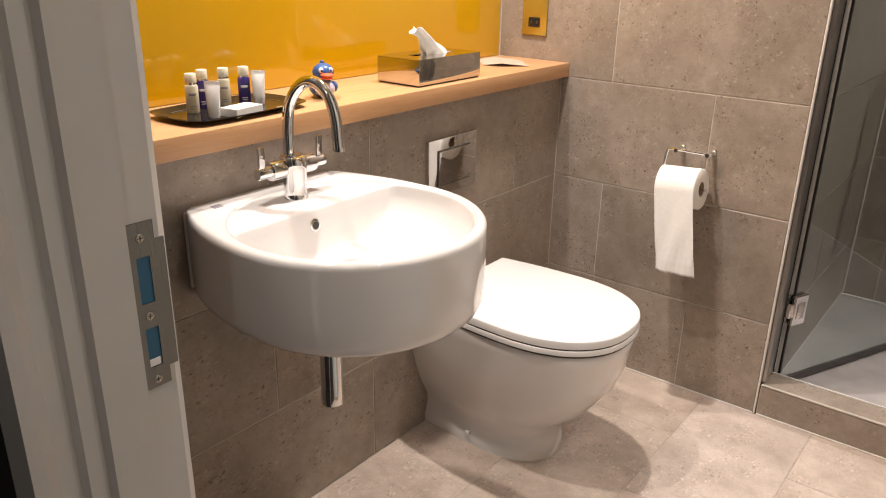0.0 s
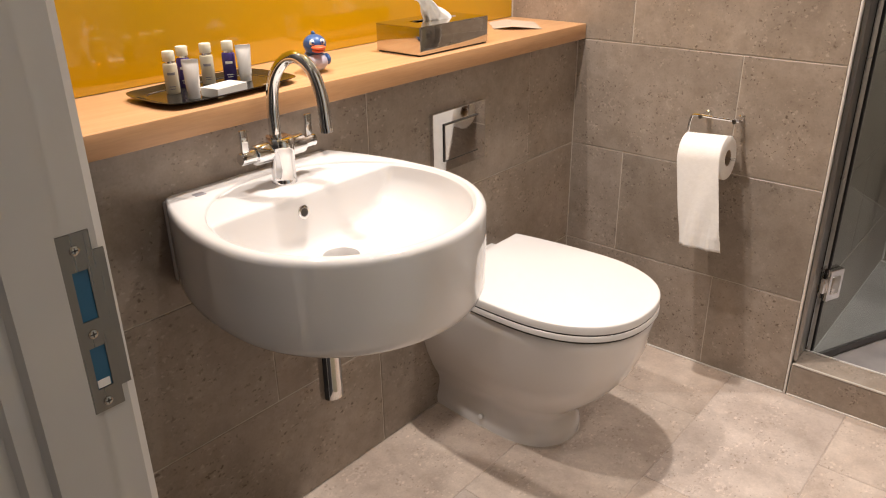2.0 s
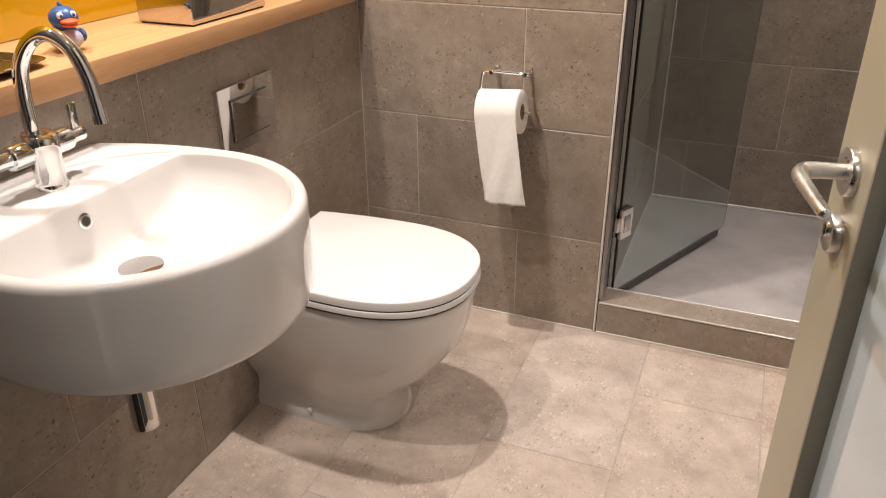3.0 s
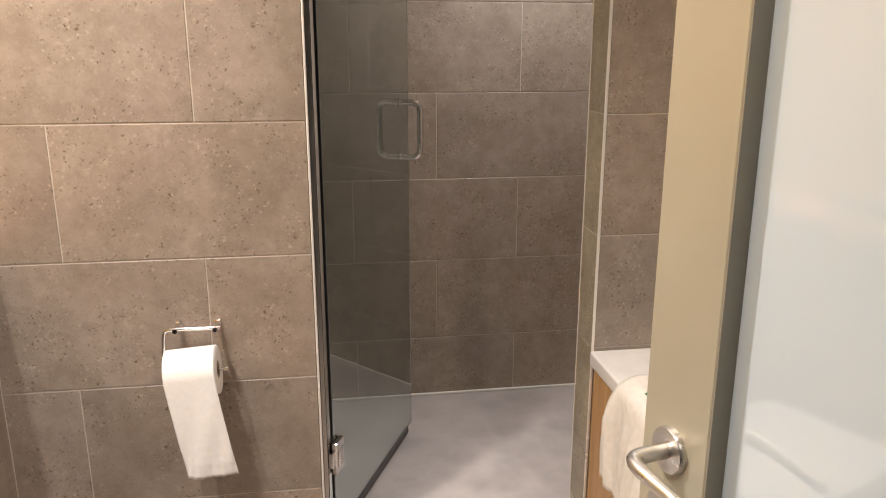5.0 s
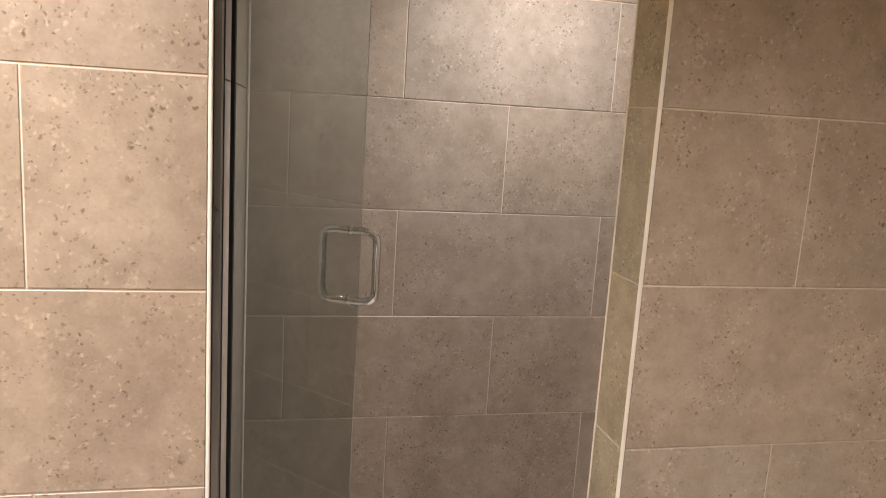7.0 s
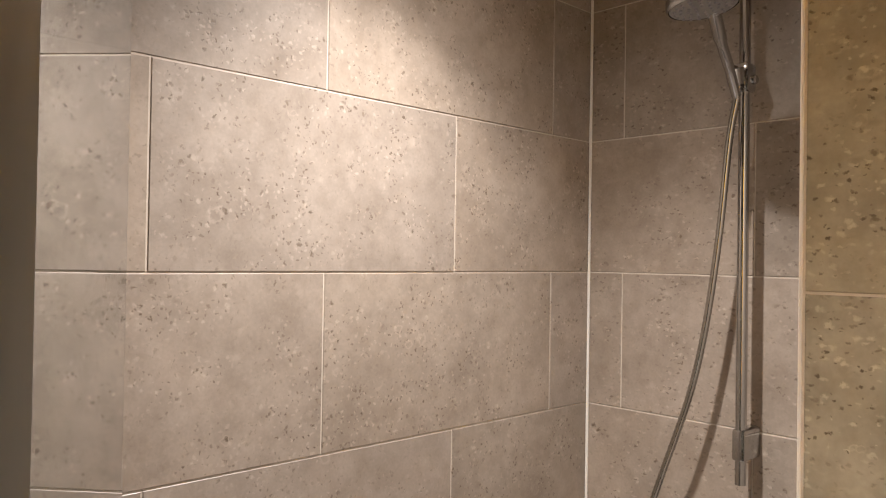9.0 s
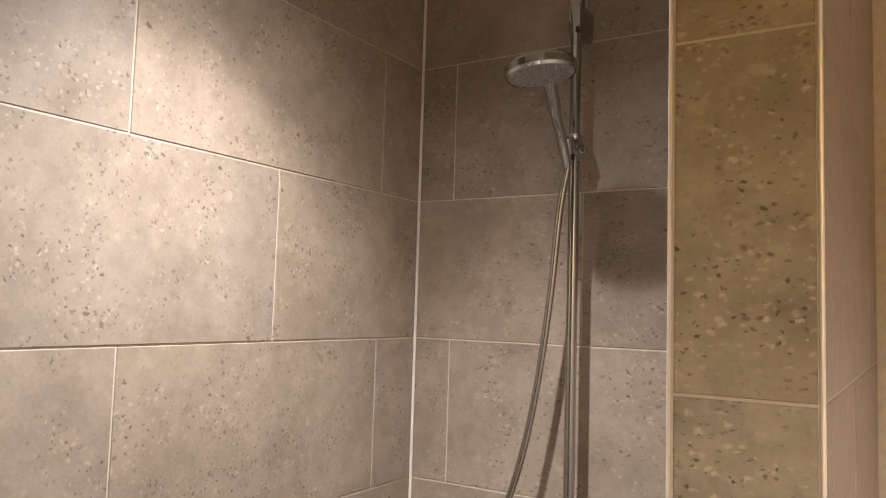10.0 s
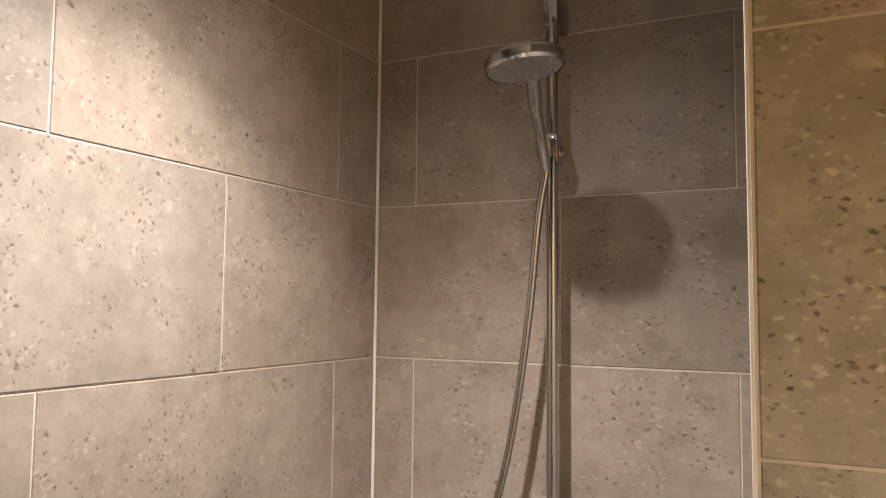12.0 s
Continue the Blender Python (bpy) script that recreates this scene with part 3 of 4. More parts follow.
def basin():
    root = thing("wash_basin", "white ceramic round-fronted wall-hung wash basin", "wash basin", (XB, 1.06, 0.62))
    n = 160
    back = BC.x - XB - 0.001
    ang = [2 * math.pi * i / n for i in range(n)]
    def outer(z, shrink, backkeep=True):
        ring = []
        for t in ang:
            r = basin_radius(t, BR - shrink, back, 0.178 - shrink * 0.3)
            ring.append((BC.x + r * math.cos(t), BC.y + r * math.sin(t), z))
        return ring
    def inner(z, radius, chord):
        ring = []
        for t in ang:
            r = radius
            if math.cos(t) < -1e-6:
                k = chord / -math.cos(t)
                r = (k ** -26 + r ** -26) ** (-1 / 26)
            ring.append((BC.x + r * math.cos(t), BC.y + r * math.sin(t), z))
        return ring
    lv = [outer(0.6200, 0.085), outer(0.6205, 0.048), outer(0.6228, 0.030), outer(0.628, 0.0165), outer(0.637, 0.007), outer(0.652, 0.002), outer(0.694, 0.0006), outer(0.74, 0.0004),
          outer(BZ - 0.013, 0.0), outer(BZ - 0.0075, 0.0012), outer(BZ - 0.003, 0.0042), outer(BZ - 0.0003, 0.009), outer(BZ + 0.0008, 0.0145)]
    # rim falls into the bowl, whose back is cut straight by the tap ledge
    lv += [inner(BZ + 0.0006, 0.2205, 0.9), inner(BZ - 0.0006, 0.219, 0.9), inner(BZ - 0.0042, 0.217, 0.9), inner(BZ - 0.0050, 0.215, 0.0985), inner(BZ - 0.0066, 0.2143, 0.0925), inner(BZ - 0.011, 0.213, 0.090), inner(BZ - 0.025, 0.2095, 0.087), inner(BZ - 0.048, 0.1975, 0.082), inner(BZ - 0.068, 0.1755, 0.077),
           inner(BZ - 0.082, 0.1435, 0.071), inner(BZ - 0.092, 0.1035, 0.063), inner(BZ - 0.098, 0.0655, 0.05), inner(BZ - 0.101, 0.0355, 0.028)]
    part("bowl", rings(lv), M_CERAMIC, root, smooth=50)
    # bracket skirts on the wall
    for s in (-1, 1):
        y = 1.053 + s * 0.1745
        part("wall_flange", box(XB + 0.001, XB + 0.012, y - 0.006, y + 0.006, 0.642, BZ - 0.004, 0.003), M_CERAMIC, root, smooth=40)
    d = part("drain", lathe([(0.033, 0.0), (0.032, 0.003), (0.012, 0.0045)], (-0.802, 1.050, BZ - 0.1005), n=32), M_CHROME, root, "chrome plug", 40)
    o = part("overflow", lathe([(0.0125, 0.0), (0.0120, 0.002), (0.0085, 0.0028)], (BC.x - 0.0855, 1.041, BZ - 0.036), (1, 0, 0.18), 24, cap1=False), M_CHROME, root, "round overflow ring", 40)
    # Dark disc paints the shade inside the overflow
    part("overflow_hole_shade", lathe([(0.0070, 0.0024), (0.0070, 0.0029)], (BC.x - 0.0855, 1.041, BZ - 0.036), (1, 0, 0.18), 24), M_GAPSHADE, o)
    part("maker_mark", box(-1.018, -1.002, 0.915, 0.935, BZ + 0.0009, BZ + 0.0013), M_INK, root)
    return root


basin()

waste = thing("waste_trap", "polished chrome waste pipe under the basin", "waste pipe", (-0.885, 1.072, 0.36))
part("pipe", lathe([(0.021, 0.362), (0.0232, 0.364), (0.0232, 0.388), (0.0225, 0.390), (0.0225, 0.6204)], (-0.885, 1.072, 0), n=32), M_CHROME, waste, smooth=40)
part("wall_arm", tube([(-0.885, 1.072, 0.52), (-0.96, 1.072, 0.52), (XB + 0.002, 1.072, 0.52)], 0.016, 20), M_CHROME, waste, smooth=40)


def tap():
    bx, by = -0.972, 1.070
    root = thing("basin_tap", "chrome swan-neck basin tap with two lever handles", "tap", (bx, by, BZ))
    z = BZ + 0.0012
    lv = []
    for h, rad, dx in ((-0.0062, 0.0235, 0.010), (0.0, 0.0225, 0.010), (0.004, 0.0215, 0.010), (0.022, 0.0212, 0.010), (0.046, 0.0222, 0.010), (0.064, 0.0245, 0.009), (0.072, 0.0245, 0.007), (0.075, 0.0225, 0.005)):
        lv.append([(bx + dx + rad * math.cos(2 * math.pi * k / 36), by + rad * math.sin(2 * math.pi * k / 36), z + h) for k in range(36)])
    part("body", rings(lv), M_CHROME, root, smooth=40)
    part("cap", lathe([(0.0195, 0.0748), (0.0195, 0.0765), (0.009, 0.0770)], (bx, by, z), n=24), M_CHROME, root, smooth=40)
    top = BZ + 0.216
    neck = spline([(bx - 0.003, by, z + 0.068), (bx - 0.003, by, top - 0.085), (bx + 0.004, by + 0.003, top - 0.040), (bx + 0.024, by + 0.010, top - 0.010), (bx + 0.052, by + 0.016, top), (bx + 0.080, by + 0.022, top - 0.018),
                   (bx + 0.096, by + 0.026, top - 0.058), (bx + 0.101, by + 0.028, top - 0.115)], 8)
    part("spout", tube(neck, 0.0108, 20), M_CHROME, root, smooth=50)
    part("aerator", tube([(bx + 0.1012, by + 0.028, top - 0.113), (bx + 0.1015, by + 0.0282, top - 0.121)], 0.0112, 20), M_CHROME, root, smooth=40)
    for s in (-1, 1):
        a = Vector((0.02, s, 0)).normalized()
        c = Vector((bx, by, z + 0.052))
        part("valve", lathe([(0.0178, 0.016), (0.0178, 0.050), (0.0168, 0.053), (0.0120, 0.054), (0.0120, 0.058), (0.0110, 0.060), (0.0110, 0.080), (0.0095, 0.082)], c, tuple(a), 28), M_CHROME, root, smooth=35)
        e = c + a * 0.070
        lev = box(e.x - 0.0034, e.x + 0.0034, e.y - 0.0072, e.y + 0.0072, e.z - 0.004, e.z + 0.049, 0.0018, 3)
        for v in lev.verts:
            v.co.y += s * 0.02 * max(0, v.co.z - e.z)
        part("lever", lev, M_CHROME, root, smooth=40)
    return root


tap()


# ---- toilet ----
TY = 1.668


def dee(cx_back, x_front, half, z, n=48, square=2.3, yc=TY):
    """D-shaped outline: straight at the back, rounded at the front."""
    mid = x_front - min(half * 1.25, (x_front - cx_back) * 0.75)
    pts = []
    for i in range(n):
        t = -math.pi / 2 + math.pi * i / (n - 1)
        c, s = math.cos(t), math.sin(t)
        pts.append((mid + (x_front - mid) * abs(c) ** (2 / square), yc + half * math.copysign(abs(s) ** (2 / square), s), z))
    for i in range(1, 9):
        pts.append((mid + (cx_back - mid) * i / 8, yc + half * (1 - 0.10 * (i / 8) ** 2), z))
    for i in range(9):
        y = half * 0.9 * (1 - 2 * i / 8)
        pts.append((cx_back, yc + y, z)) if 0 < i < 8 else None
    for i in range(8, 0, -1):
        pts.append((mid + (cx_back - mid) * i / 8, yc - half * (1 - 0.10 * (i / 8) ** 2), z))
    return pts


def toilet():
    root = thing("toilet", "white ceramic back-to-wall toilet with closed lid", "toilet", (-0.8, TY, 0))
    xb = XB + 0.001
    lv = [dee(xb, -0.682, 0.113, 0.001), dee(xb, -0.680, 0.114, 0.025), dee(xb, -0.684, 0.108, 0.040), dee(xb, -0.698, 0.102, 0.062), dee(xb, -0.690, 0.104, 0.085), dee(xb, -0.642, 0.128, 0.125),
          dee(xb, -0.588, 0.154, 0.18), dee(xb, -0.550, 0.172, 0.235), dee(xb, -0.529, 0.183, 0.295), dee(xb, -0.522, 0.187, 0.345), dee(xb, -0.515, 0.191, 0.377),
          dee(xb, -0.518, 0.188, 0.382)]
    part("pan", rings(lv), M_CERAMIC, root, smooth=60)
    # Dark filler under seat and lid paints the shade of their gaps
    part("seat_gap_shade", rings([dee(xb + 0.07, -0.5128, 0.1928, z) for z in (0.3805, 0.410)]), M_GAPSHADE, root)
    def slab(name, z0, z1, grow, back):
        f, h = -0.510 + grow, 0.1955 + grow
        lv = [dee(back, f - 0.002, h - 0.002, z0), dee(back, f, h, z0 + 0.0015), dee(back, f, h, z1 - 0.0035), dee(back, f - 0.0016, h - 0.0016, z1 - 0.001), dee(back, f - 0.006, h - 0.006, z1)]
        return part(name, rings(lv), M_SEAT, root, smooth=50)
    slab("seat", 0.3845, 0.3995, 0.0, xb + 0.062)
    slab("lid", 0.4016, 0.4235, -0.001, xb + 0.055)
    for s in (-1, 1):
        part("hinge_block", box(xb + 0.024, xb + 0.062, TY + s * 0.08 - 0.02, TY + s * 0.08 + 0.02, 0.376, 0.414, 0.006), M_SEAT, root, smooth=40)
    for s in (-1, 1):
        part("fixing_cap", lathe([(0.0068, -0.006), (0.0068, 0.0008), (0.005, 0.002)], (-0.885, TY + s * 0.1165, 0.035), (0, s, 0.1), 16), M_WHITEPLASTIC, root, smooth=40)
    bm = rings([dee(xb, -0.6795, 0.1155, 0.0003), dee(xb, -0.6805, 0.1145, 0.0022)])
    part("floor_seal", bm, M_GROUT, root)
    return root


toilet()

flush = thing("flush_plate", "polished chrome dual flush plate set in the tiled wall", "flush plate", (XB, 1.656, 0.725))
part("plate", box(XB - 0.004, XB + 0.011, 1.557, 1.755, 0.652, 0.798, 0.0012), M_CHROME, flush)
part("large_button", box(XB + 0.0112, XB + 0.0142, 1.596, 1.716, 0.680, 0.766, 0.001), M_CHROME, flush, "raised chrome button")
# Dark strips round the button paint the shade of its gap
for args in ((1.5930, 1.596, 0.6775, 0.7690), (1.596, 1.724, 0.766, 0.7690), (1.596, 1.724, 0.6775, 0.680)):
    part("button_gap_shade", box(XB + 0.0112, XB + 0.0136, *args), M_GAPSHADE, flush)


# ---- paper holder and roll ----
def paper_holder():
    root = thing("paper_holder", "chrome wire toilet paper holder fixed to the wall", "paper holder", (-0.62, YT, 0.735))
    z, y = 0.735, 2.152
    for x in (-0.643, -0.556):
        part("wall_stud", lathe([(0.0075, 0.0), (0.0075, 0.008), (0.0055, 0.010), (0.0055, YT - y + 0.006)], (x, YT, z), (0, -1, 0), 20), M_CHROME, root, smooth=40)
    wire = spline([(-0.545, y, z + 0.002), (-0.60, y, z + 0.002), (-0.655, y, z + 0.002), (-0.668, y, z - 0.008), (-0.671, y - 0.004, z - 0.045), (-0.671, y - 0.010, z - 0.082),
                   (-0.665, y - 0.012, z - 0.092), (-0.645, y - 0.012, z - 0.093), (-0.535, y - 0.012, z - 0.093)], 6)
    part("wire", tube(wire, 0.0040, 12), M_CHROME, root, smooth=50)


paper_holder()


def paper_roll():
    root = thing("toilet_roll", "white toilet paper roll with a hanging tail", "toilet roll", (-0.606, 2.13, 0.645))
    root.rotation_euler = (0, radians(-4), 0)
    x0, x1 = -0.664, -0.553
    cy, cz, r = 2.134, 0.6415, 0.0555
    n = 48
    levels = []
    for x, rr in ((x0, 0.021), (x0, r - 0.002), (x0 + 0.002, r), (x1 - 0.002, r), (x1, r - 0.002), (x1, 0.021), (x0, 0.021)):
        levels.append([(x, cy + rr * math.cos(2 * math.pi * i / n), cz + rr * math.sin(2 * math.pi * i / n)) for i in range(n)])
    part("roll", rings(levels, cap0=False, cap1=False), M_PAPER, root, smooth=50)
    core = [[(x, cy + rr * math.cos(2 * math.pi * i / n), cz + rr * math.sin(2 * math.pi * i / n)) for i in range(n)] for x, rr in
            ((x0 + 0.0015, 0.0208), (x1 - 0.0015, 0.0208), (x1 - 0.0015, 0.0192), (x0 + 0.0015, 0.0192), (x0 + 0.0015, 0.0208))]
    part("core", rings(core, cap0=False, cap1=False), M_CARD, root, "brown cardboard core")
    # tail over the front, hanging with soft folds and a torn edge
    bm = bmesh.new()
    nu, nv = 28, 48
    grid = []
    random.seed(4)
    for j in range(nv + 1):
        row = []
        s = j / nv
        for i in range(nu + 1):
            u = i / nu
            if s < 0.3:
                a = math.pi / 2 + (s / 0.3) * math.pi / 2
                yy, zz = cy + (r + 0.0012) * math.cos(a), cz + (r + 0.0012) * math.sin(a)
                xx = x0 + 0.001 + (x1 - x0 - 0.002) * u
            else:
                k = (s - 0.3) / 0.7
                drop = k * 0.226
                wave = 0.004 * math.sin(u * 5.0 + k * 3) * k + 0.0025 * math.sin(u * 11 + k * 9) * k
                crush = max(0.0, (k - 0.55) / 0.45) ** 0.7
                wave += 0.0022 * crush * math.sin(u * 31 + k * 60) * math.sin(u * 13 - k * 41) - 0.0014 * math.exp(-((k - 0.86) / 0.012) ** 2)
                yy = cy - r - 0.0012 - 0.012 * k + wave
                zz = cz - drop - 0.006 * u * k + (0.0008 * math.sin(u * 17) + random.uniform(-0.0006, 0.0006)) * (k > 0.99)
                xx = x0 + 0.001 + (x1 - x0 - 0.002) * u + 0.021 * k ** 1.2
            row.append(bm.verts.new((xx, yy, zz)))
        grid.append(row)
    for a, b in zip(grid, grid[1:]):
        for i in range(nu):
            bm.faces.new((a[i], a[i + 1], b[i + 1], b[i]))
    tail = part("tail", bm, M_PAPER, root, smooth=70)
    sol = tail.modifiers.new("thickness", "SOLIDIFY")
    sol.thickness = 0.0006


paper_roll()


# ---- shower screen ----
def shower_door():
    h, f = Vector((-0.312, 2.300, 0)), Vector((-0.038, 2.911, 0))
    along = (f - h).normalized()
    nrm = Vector((along.y, -along.x, 0))
    L = (f - h).length
    m = Matrix(((along.x, nrm.x, 0, h.x), (along.y, nrm.y, 0, h.y), (0, 0, 1, 0), (0, 0, 0, 1)))
    root = thing("shower_door", "frameless grey glass shower door standing open inwards", "shower door", tuple(h))
    def put(name, bm, mat, parent=root, label="", smooth=None):
        bmesh.ops.transform(bm, matrix=m, verts=bm.verts)
        return part(name, bm, mat, parent, label, smooth)
    pane = put("pane", box(0.012, L, -0.003, 0.003, 0.074, 2.10), M_GLASS, label="clear grey-green safety glass")
    pane.visible_shadow = False
    put("edge_seal", box(0.0075, 0.012, -0.0032, 0.0032, 0.074, 2.10), M_BLACK, label="black hinge-side seal")
    put("bottom_seal", box(0.02, L - 0.045, -0.0065, 0.0065, 0.056, 0.0755), M_SEAL, label="dark bottom seal")
    for z in (0.300, 1.90):
        hb = put("hinge", box(0.0, 0.052, 0.0032, 0.016, z - 0.045, z + 0.045, 0.002), M_CHROME, label="square chrome glass hinge")
        put("hinge_cover", box(0.012, 0.040, 0.0161, 0.0185, z - 0.026, z + 0.026, 0.0012), M_SATIN, hb, "satin cover plate", 40)
        put("hinge_back", box(0.0, 0.052, -0.016, -0.0032, z - 0.045, z + 0.045, 0.002), M_CHROME, hb)
        put("knuckle", box(-0.012, 0.0005, -0.010, 0.010, z - 0.022, z + 0.022, 0.002), M_CHROME, hb, smooth=40)
    # D-handles on both faces
    u = L - 0.083
    for s in (1, -1):
        z0, z1, d, c = 1.018, 1.184, 0.068, 0.024
        pts = [(u, s * 0.0032, z0), (u, s * (d - c), z0), (u, s * (d - c * 0.3), z0 + c * 0.3), (u, s * d, z0 + c), (u, s * d, (z0 + z1) / 2), (u, s * d, z1 - c),
               (u, s * (d - c * 0.3), z1 - c * 0.3), (u, s * (d - c), z1), (u, s * 0.0032, z1)]
        hd = put("handle", tube(spline(pts, 5), 0.0098, 16), M_CHROME, label="chrome D-shaped pull handle", smooth=60)
        for z in (z0, z1):
            put("washer", lathe([(0.0125, 0.0), (0.0125, 0.003)], (u, s * 0.0032, z), (0, s, 0), 20), M_CHROME, hd, smooth=40)
    return root


shower_door()
channel = thing("wall_channel", "bright metal wall channel that carries the shower door", "wall channel", (XE, 2.25, 0.1))
part("web", box(XE + 0.0045, XE + 0.010, YT + 0.014, 2.312, 0.102, CEIL - 0.03, 0.001), M_CHANNEL, channel, smooth=30)
part("front_lip", box(XE + 0.0025, XE + 0.012, YT + 0.0125, YT + 0.0135, 0.102, CEIL - 0.03), M_CHANNEL, channel)
part("back_lip", box(XE + 0.010, XE + 0.012, 2.287, 2.290, 0.102, CEIL - 0.03, 0.001), M_BLACK, channel, "black gasket")


# ---- hand shower on its rail ----
HEAD = Vector((0.838, 2.732, 1.950))


def hand_shower():
    bx, by = 1.074, 2.768
    rail = thing("shower_rail", "chrome riser rail on the tiled end wall", "shower rail", (XS, by, 1.11))
    part("bar", tube([(bx, by, 1.10), (bx, by, 2.165)], 0.0105, 20), M_SHOWERCHROME, rail, smooth=40)
    for z in (1.175, 2.125):
        part("bracket", box(bx - 0.012, XS - 0.0005, by - 0.013, by + 0.013, z - 0.030, z + 0.030, 0.005), M_SHOWERCHROME, rail, smooth=40)
    part("end_cap", lathe([(0.0108, 2.075), (0.0122, 2.10), (0.0155, 2.16), (0.0155, 2.176), (0.013, 2.179)], (bx, by, 0), n=24), M_SHOWERCHROME, rail, smooth=40)
    s = part("slider", box(bx - 0.022, bx + 0.016, by - 0.017, by + 0.017, 1.845, 1.90, 0.007), M_SHOWERCHROME, rail, smooth=40)
    part("slider_cone", lathe([(0.015, 0.0), (0.017, 0.03)], (bx - 0.035, by, 1.855), (-0.35, 0, 1), 20), M_SHOWERCHROME, s, smooth=40)
    part("knob", lathe([(0.009, 0.0), (0.009, 0.006), (0.007, 0.008)], (bx, by - 0.016, 1.868), (0, -1, 0), 20), M_SHOWERCHROME, s, smooth=40)
    head = thing("hand_shower", "round chrome hand shower with a steel hose", "hand shower", (bx - 0.04, by, 1.85))
    hc = HEAD + Vector((0, 0, 0.008))
    tilt = Vector((0.02, -0.13, -1)).normalized()
    low = Vector((bx - 0.034, by, 1.835))
    part("grip", tube(spline([low, (bx - 0.075, by - 0.006, 1.876), (bx - 0.125, by - 0.015, 1.912), (hc.x + 0.045, hc.y + 0.004, hc.z - 0.003)], 6), [0.0090] * 7 + [0.0098] * 6 + [0.0118] * 6, 16), M_SHOWERCHROME, head, smooth=60)
    disc = part("rose_head", lathe([(0.020, -0.013), (0.046, -0.012), (0.0555, -0.0085), (0.0605, -0.002), (0.0605, 0.009), (0.0565, 0.0135)], hc, tuple(tilt), 40, cap1=False), M_SHOWERCHROME, head, smooth=35)
    face = part("spray_face", lathe([(0.0552, 0.0125), (0.0535, 0.0140), (0.02, 0.0150)], hc, tuple(tilt), 40), plain("grey_spray_face", (0.22, 0.215, 0.21), 0.35, bumps=0.02), head, "grey plastic spray face", 35)
    nz = bmesh.new()
    q = Vector((0, 0, 1)).rotation_difference(tilt)
    for ring, count in ((0.013, 6), (0.025, 12), (0.037, 16), (0.047, 20)):
        for i in range(count):
            a = 2 * math.pi * i / count
            c = hc + q @ Vector((ring * math.cos(a), ring * math.sin(a), 0.0142))
            lathe([(0.0030, 0.0), (0.0022, 0.0030)], c, tuple(tilt), 7, bm=nz)
    part("nozzles", nz, M_INK, head, "rows of rubber nozzles")
    hose = spline([low + Vector((0.002, 0, -0.005)), (bx - 0.030, by + 0.015, 1.75), (bx - 0.026, by + 0.034, 1.58), (bx - 0.022, by + 0.062, 1.40), (bx - 0.020, by + 0.098, 1.25), (bx - 0.018, by + 0.170, 1.047),
                   (bx - 0.018, by + 0.215, 0.90), (bx - 0.018, by + 0.20, 0.74), (bx - 0.02, by + 0.10, 0.66), (bx - 0.015, by + 0.01, 0.74), (bx - 0.01, by - 0.02, 0.93)], 28)
    rad = [0.0064 if i % 2 else 0.0072 for i in range(len(hose))]
    part("hose", tube(hose, rad, 10), M_HOSE, head, "flexible steel hose", 60)
    valve = thing("shower_valve", "chrome bar shower valve on the end wall", "shower valve", (XS, by, 0.97))
    part("body", tube([(bx - 0.005, by - 0.12, 0.985), (bx - 0.005, by + 0.12, 0.985)], 0.019, 24), M_SHOWERCHROME, valve, smooth=40)
    for s in (-1, 1):
        part("knob", tube([(bx - 0.005, by + s * 0.122, 0.985), (bx - 0.005, by + s * 0.165, 0.985)], 0.023, 24), M_SHOWERCHROME, valve, smooth=40)
        part("wall_plate", lathe([(0.030, 0.0), (0.030, 0.004), (0.012, 0.012), (0.012, XS - bx)], (XS, by + s * 0.075, 0.985), (-1, 0, 0), 24), M_SHOWERCHROME, valve, smooth=40)


hand_shower()


# ---- things on the shelf ----
SH = 0.930


